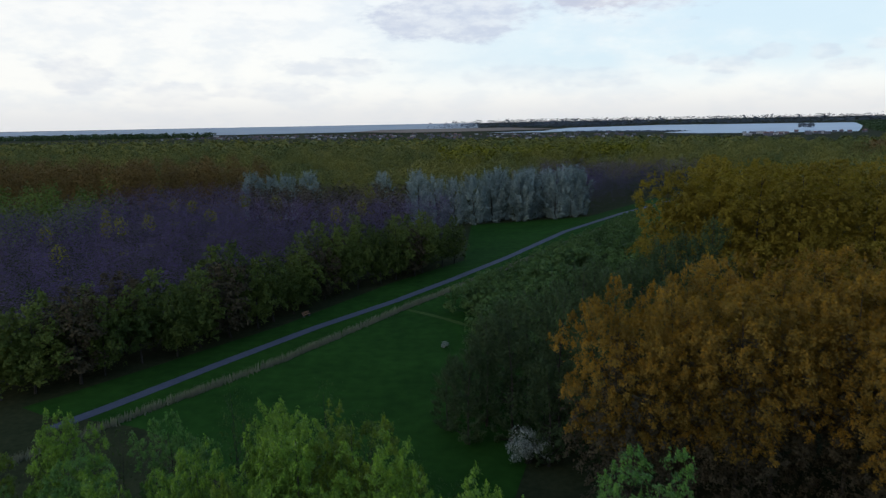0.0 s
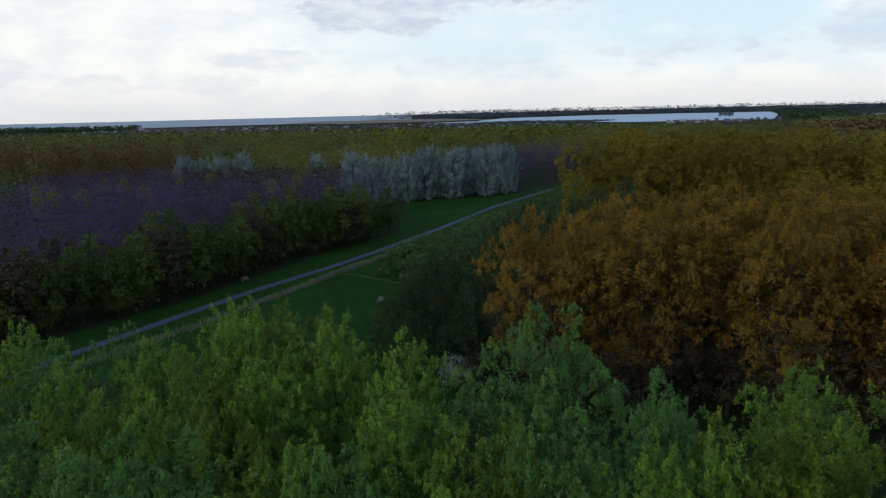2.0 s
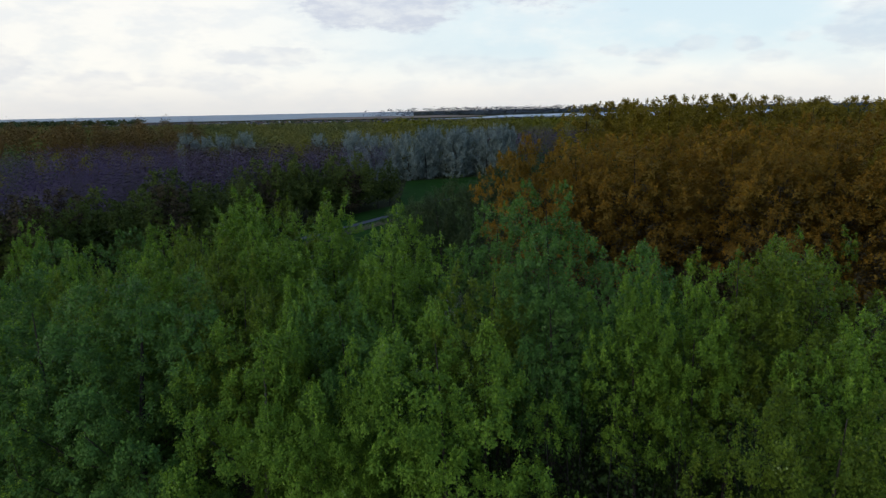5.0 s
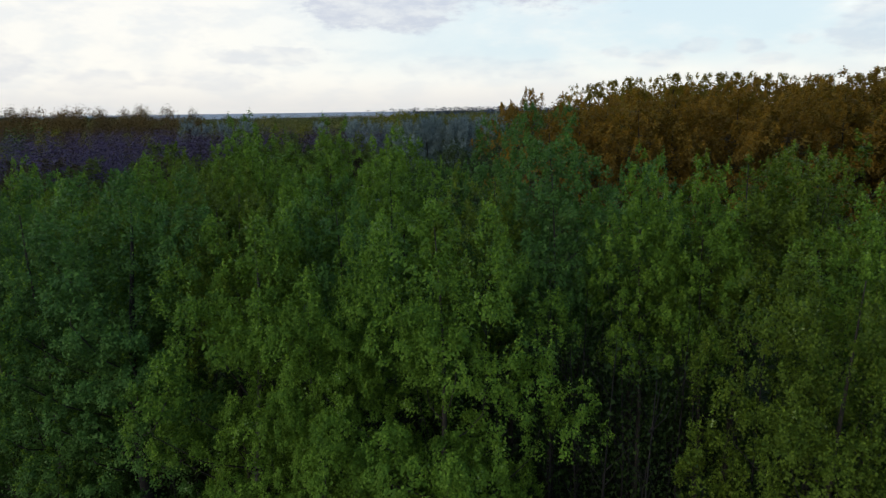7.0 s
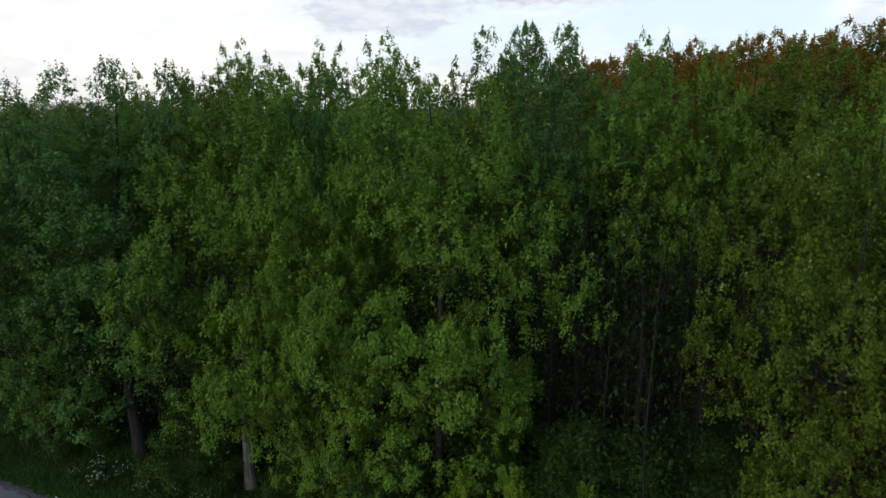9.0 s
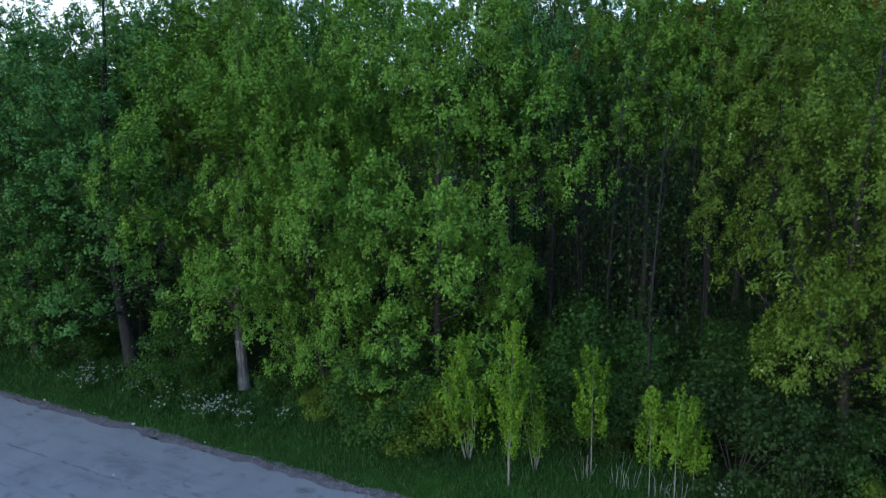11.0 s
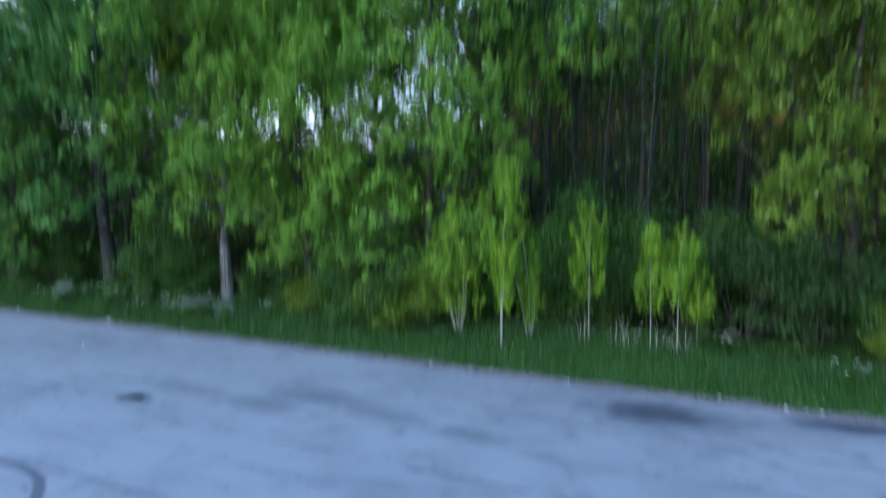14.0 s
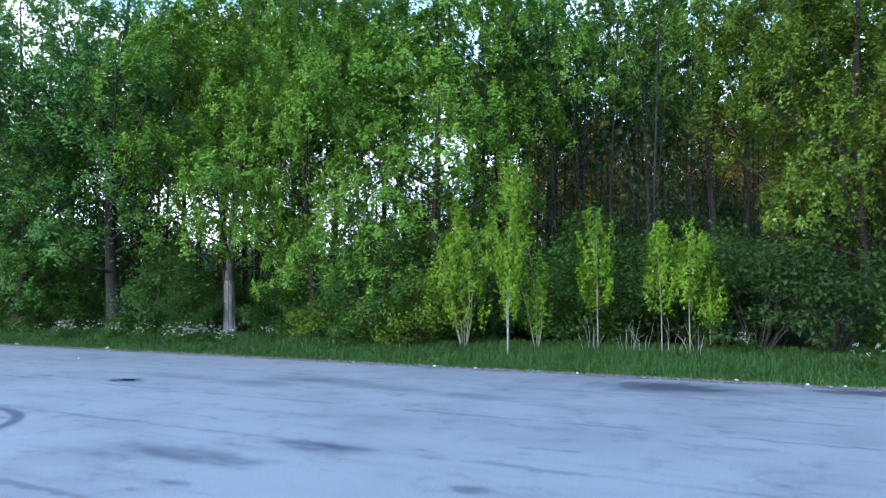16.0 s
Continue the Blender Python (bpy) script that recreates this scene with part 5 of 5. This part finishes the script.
# shrubs in the meadow
willow = tagged(new("shrub"), "dark green willow shrub in the meadow", "shrub", "shrubs in the meadow")
wm = shrub_meshes(51, 6.0, 3.6, 32, 42, 0.21, 3)
part_mesh("branchwork", wm[0], M["bark"], willow)
part_mesh("crown", wm[1], M["leaf_willow"], willow)
THICKET = [(6, 118), (4, 140), (9, 161), (26, 191), (49, 235), (79, 278), (92, 255), (72, 210), (46, 160), (34, 122), (20, 104)]
grove = tree_thing("alder_tree", tree_meshes(103, 20, 4.4, 1.0, trunk_r=0.22, **{**MID, "boughs": 40, "leaves": 85, "leaf": 0.14, "clump": 0.9}), M["bark"], M["leaf_grove"], "tall dim grey-green tree beside the meadow", group="grey-green trees by the meadow")
for i, (x, y, h) in enumerate(((0.5, 84, 9), (3.0, 80, 12.5), (5.5, 85, 15), (8.0, 80.5, 16), (10.5, 86, 18), (13.5, 80, 19.5), (17, 87, 20.5), (20.5, 83, 20.5), (9, 93, 15), (24, 90, 21), (27.5, 98, 20.5),
                                (5, 91, 12), (33, 104, 20.5), (39, 112, 20.5), (21, 97, 20), (15, 94, 18), (46, 122, 21), (1.5, 90, 8), (11.5, 74.5, 13), (16.5, 76, 16), (30, 90, 20))):
    plant(grove, 20, [(x, y, h, i * 73, 0.85 + 0.15 * (12 / max(h, 12)))])
for i, (x, y) in enumerate(scatter(np.random.default_rng(77), THICKET, 6.0)):
    m = pose(x, y, -0.05, 0, 0, i * 71)
    # low by the path, taller away from it
    k = (0.4 + 0.36 * ((x - 2.5) * 0.855 - (y - 168.9) * 0.52)) / 6 * rng_s.uniform(0.8, 1.15)
    k = min(max(k, 0.3), 1.4)
    if i == 0:
        willow.matrix_basis = m @ Matrix.Scale(k, 4)
    else:
        c = copy_thing(willow, m)
        c.scale = (k, k, k)
white = tagged(new("shrub"), "shrub covered in white blossom", "shrub", "blossoming shrubs")
bmh = shrub_meshes(57, 3.4, 1.6, 30, 150, 0.07)
part_mesh("branchwork", bmh[0], M["bark"], white)
part_mesh("crown", bmh[1], M["blossom"], white)
for i, (x, y, k) in enumerate(((9.2, 75.0, 1.3), (0.4, 116.5, 0.38))):
    m = pose(x, y, 0, 0, 0, i * 50)
    if i == 0:
        white.matrix_basis = m @ Matrix.Scale(k, 4)
    else:
        c = copy_thing(white, m)
        c.scale = (k, k, k)

# ------------------------------------------------------------ far woods
wood("bare_wood", "bare purple-brown wood of thin twigs", 1, [(-64, 100), (-46, 122), (-30, 142), (-20, 166), (-4, 182), (3, 200), (6, 240), (-25, 234), (-60, 240), (-76, 286), (-118, 276), (-112, 218), (-140, 205), (-98, 140), (-66, 94)], 3.9, 15.5, 2.5, 170, 0.26, M["leaf_purple"], base=0.1, slim=0.45, calm=True)
wood("bare_wood", "half-bare grey-brown wood before the silver poplars", 31, [(-25, 234), (-8, 238), (-10, 250), (-24, 284), (-78, 288), (-60, 240)], 4.6, 14.5, 2.4, 100, 0.4, M["leaf_dull"], base=0.1)
wood("mixed_wood", "dim mixed wood behind the bare trees", 32, [(-150, 210), (-112, 218), (-118, 272), (-185, 262)], 7, 18, 3.4, 130, 0.45, M["leaf_dark"], base=0.1, vary=0.35)
wood("bare_wood", "bare purple-grey wood beside the silver poplars", 2, [(58, 276), (98, 336), (150, 400), (60, 420), (20, 300)], 4.4, 15, 2.6, 120, 0.35, M["leaf_purple"], base=0.05, slim=0.3, calm=True)
wood("green_crowns", "scattered green crowns in the bare wood", 3, [(-100, 100), (-40, 140), (-10, 190), (-10, 240), (-80, 230)], 23, 17.0, 1.7, 190, 0.2, M["leaf_lime"], base=0.55, vary=0.1, deep=0.14)
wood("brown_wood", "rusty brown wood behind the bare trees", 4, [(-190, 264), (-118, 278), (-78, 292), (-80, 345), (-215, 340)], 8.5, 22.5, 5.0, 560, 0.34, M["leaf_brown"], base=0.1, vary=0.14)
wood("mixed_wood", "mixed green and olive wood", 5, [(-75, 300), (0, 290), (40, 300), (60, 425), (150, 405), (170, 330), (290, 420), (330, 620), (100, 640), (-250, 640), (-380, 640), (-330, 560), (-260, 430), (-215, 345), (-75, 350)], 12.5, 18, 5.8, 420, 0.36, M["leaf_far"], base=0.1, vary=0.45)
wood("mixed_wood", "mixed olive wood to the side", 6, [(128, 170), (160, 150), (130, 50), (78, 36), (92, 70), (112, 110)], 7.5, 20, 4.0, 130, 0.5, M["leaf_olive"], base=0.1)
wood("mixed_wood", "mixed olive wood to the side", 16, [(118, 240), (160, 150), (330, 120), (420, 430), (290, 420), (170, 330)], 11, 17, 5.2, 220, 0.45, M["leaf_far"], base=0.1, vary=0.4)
wood("lime_wood", "lime-yellow row of trees", 7, [(15, 470), (150, 520), (160, 560), (0, 520)], 8, 19, 4.6, 110, 0.9, M["leaf_lime"], base=0.1)
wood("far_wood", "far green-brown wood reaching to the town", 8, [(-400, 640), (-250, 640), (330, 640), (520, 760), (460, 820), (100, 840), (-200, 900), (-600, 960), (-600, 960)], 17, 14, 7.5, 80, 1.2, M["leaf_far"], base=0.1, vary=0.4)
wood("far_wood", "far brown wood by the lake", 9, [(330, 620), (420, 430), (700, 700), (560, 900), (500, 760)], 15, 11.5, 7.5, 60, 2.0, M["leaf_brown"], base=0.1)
# far shore, island and reed bank take their haze from the leaf colour
wood("distant_wood", "distant wood along the far shore, coloured blue-grey for haze", 11, [(-60, 3420), (300, 3250), (560, 3050), (1000, 3330), (1700, 3080), (2450, 2560), (2900, 2300), (3100, 2800), (1900, 3700), (700, 4200), (250, 3900)], 38, 36, 22, 14, 6.0, M["leaf_haze_blue"], base=0.0, vary=0.6, calm=True)
wood("distant_wood", "distant dark trees before the open water", 12, [(-1800, 2350), (-1100, 2450), (-700, 2300), (-700, 2200), (-1200, 2200)], 26, 15, 14, 20, 4.0, M["leaf_grove"], base=0.0)
wood("shore_trees", "trees on the lake's near shore", 13, [(880, 1370), (1100, 1530), (1500, 1800), (1550, 1720), (1000, 1200), (760, 1000), (700, 1150)], 22, 6, 10, 22, 2.2, M["leaf_far"], base=0.0)
wood("shore_trees", "dark trees on the lake's far side", 23, [(880, 1470), (1020, 1735), (1250, 2140), (1640, 2880), (1830, 2850), (1420, 2090), (1170, 1690), (990, 1400)], 22, 11, 12, 26, 3.0, M["leaf_grove"], base=0.0, vary=0.4)
wood("island_trees", "small island of trees in the lake", 14, [(985, 1990), (1022, 1990), (1027, 2010), (985, 2010)], 8, 12, 6, 30, 2.0, M["leaf_haze_blue"], base=0.0)
wood("reed_bank", "dark reed bank in the lake", 15, [(380, 2090), (640, 1860), (560, 1780), (330, 2030)], 16, 2.5, 10, 16, 3.0, M["leaf_haze_blue"], base=0.0)

# ------------------------------------------------------------ dry reeds along the path
def reeds():
    rng = np.random.default_rng(33)
    pts = np.array([(-52, 72), (-39.9, 90.6), (-25.5, 111.2), (-7.5, 142.4), (17.1, 180.9), (50, 235), (89.1, 298.7)], float)
    seg = np.linalg.norm(np.diff(pts, axis=0), axis=1)
    cum = np.concatenate([[0], np.cumsum(seg)])
    n = 13000
    t = rng.uniform(0, cum[-1], n)
    i = np.clip(np.searchsorted(cum, t) - 1, 0, len(seg) - 1)
    f = ((t - cum[i]) / seg[i])[:, None]
    p = pts[i] * (1 - f) + pts[i + 1] * f
    d = unit(pts[i + 1] - pts[i])
    off = rng.normal(0, 0.35, n)[:, None]
    p = p + np.stack([d[:, 1], -d[:, 0]], 1) * off
    keep = rng.uniform(0, 1, n) < 0.72 + 0.28 * np.sin(t * 0.35) * np.sin(t * 0.11 + 1)
    p = p[keep]
    n = len(p)
    h = rng.uniform(0.5, 1.3, n)
    foot = np.concatenate([p, np.zeros((n, 1))], 1)
    tip = foot + np.stack([rng.normal(0, 0.15, n), rng.normal(0, 0.15, n), h], 1)
    b = np.stack([np.full(n, 0.06), np.zeros(n), np.zeros(n)], 1)
    me = raw_mesh("reeds", np.stack([foot - b, foot + b, tip], 1).reshape(-1, 3), np.full(n, 3), np.arange(3 * n))
    tagged(part_mesh("reeds", me, M["reed"]), "pale dry reeds along the ditch by the path", "reeds", kind="stuff")


reeds()

# ------------------------------------------------------------ bench by the path


def box(bm, lo, hi, bevel=0.01):
    r = bmesh.ops.create_cube(bm, size=1)
    for v in r["verts"]:
        v.co = Vector([lo[i] + (hi[i] - lo[i]) * (v.co[i] + 0.5) for i in range(3)])
    if bevel:
        es = list({e for v in r["verts"] for e in v.link_edges})
        bmesh.ops.bevel(bm, geom=es, offset=bevel, segments=1, affect="EDGES")
    return bm


bench = tagged(new("bench"), "reddish-brown wooden bench beside the bicycle path", "bench")
for k in range(3):
    part("seat_slat", box(bmesh.new(), (-1.0, -0.25 + k * 0.16, 0.44), (1.0, -0.12 + k * 0.16, 0.49)), M["wood"], bench)
for k in range(2):
    part("back_slat", box(bmesh.new(), (-1.0, 0.26, 0.6 + k * 0.19), (1.0, 0.31, 0.75 + k * 0.19)), M["wood"], bench)
for x in (-0.75, 0.75):
    part("leg", box(bmesh.new(), (x - 0.05, -0.22, 0), (x + 0.05, 0.2, 0.44)), M["roof_grey"], bench)
    part("back_post", box(bmesh.new(), (x - 0.05, 0.2, 0), (x + 0.05, 0.26, 0.95)), M["roof_grey"], bench)
bench.matrix_basis = pose(-26.5, 138.0, 0.02, 0, 0, 60)

# ------------------------------------------------------------ the far town


def house(w, d, h, roof, wall_mat, roof_mat, label):
    root = tagged(new("house"), label, "building", "buildings of the far town")
    part("wall", box(bmesh.new(), (-w / 2, -d / 2, 0), (w / 2, d / 2, h), 0), wall_mat, root)
    bm = bmesh.new()
    o = 0.4
    vs = [bm.verts.new(c) for c in ((-w / 2 - o, -d / 2 - o, h + 0.02), (w / 2 + o, -d / 2 - o, h + 0.02), (w / 2 + o, d / 2 + o, h + 0.02), (-w / 2 - o, d / 2 + o, h + 0.02), (-w / 2 - o, 0, h + roof), (w / 2 + o, 0, h + roof))]
    for q in ((0, 1, 5, 4), (3, 4, 5, 2), (0, 4, 3), (1, 2, 5), (0, 3, 2, 1)):
        bm.faces.new([vs[i] for i in q])
    part("roof", bm, roof_mat, root)
    for f in range(max(1, int(h / 3))):
        z = 1.0 + f * 3
        part("window_band", box(bmesh.new(), (-w / 2 + 0.8, -d / 2 - 0.05, z), (w / 2 - 0.8, -d / 2 + 0.1, z + 1.4), 0), M["roof_grey"], root)
    return root


kinds = [house(10, 8, 5, 2.5, M["wall_white"], M["roof_grey"], "pale terraced houses with a grey roof"),
         house(9, 8, 5, 3, M["wall_grey"], M["roof_red"], "terraced houses with a red roof"),
         house(18, 10, 5.5, 0.5, M["wall_white"], M["roof_grey"], "long white flat-roofed block"),
         house(13, 10, 7, 0.5, M["wall_grey"], M["roof_grey"], "grey flat-roofed apartment block")]
rng_h = random.Random(19)
placed = [0, 0, 0, 0]
TOWN = []
for i in range(300):
    x = rng_h.uniform(-760, 420)
    TOWN.append((x, 1650 - 0.55 * x + rng_h.uniform(-170, 330)))
for i in range(26):
    t = rng_h.uniform(0, 1)
    TOWN.append((560 + 260 * t + rng_h.uniform(-30, 30), 1340 + 60 * t + rng_h.uniform(-60, 110)))
for i in range(8):
    TOWN.append((1130 + rng_h.uniform(-60, 120), 1640 + rng_h.uniform(-60, 60)))
for x, y in TOWN:
    k = rng_h.choice((0, 0, 1, 1, 1, 2, 3, 3, 3))
    m = pose(x, y, -0.05, 0, 0, rng_h.uniform(-25, 25)) @ Matrix.Scale(rng_h.uniform(0.5, 0.85) if x < 450 else rng_h.uniform(0.8, 1.2), 4)
    if placed[k] == 0:
        kinds[k].matrix_basis = m
    else:
        copy_thing(kinds[k], m)
    placed[k] += 1
wood("far_wood", "far dark green wood before the town", 18, [(-1000, 1160), (-600, 960), (-200, 900), (100, 840), (460, 820), (420, 1180), (-200, 1280), (-1100, 1560), (-1700, 1700)], 26, 9, 12, 40, 2.8, M["leaf_far"], base=0.0, vary=0.4)
wood("town_trees", "trees between the far houses", 17, [(-1000, 2100), (-760, 1980), (300, 1360), (420, 1200), (-200, 1300), (-1100, 1600)], 42, 4.5, 9, 16, 2.0, M["leaf_far"], base=0.0)
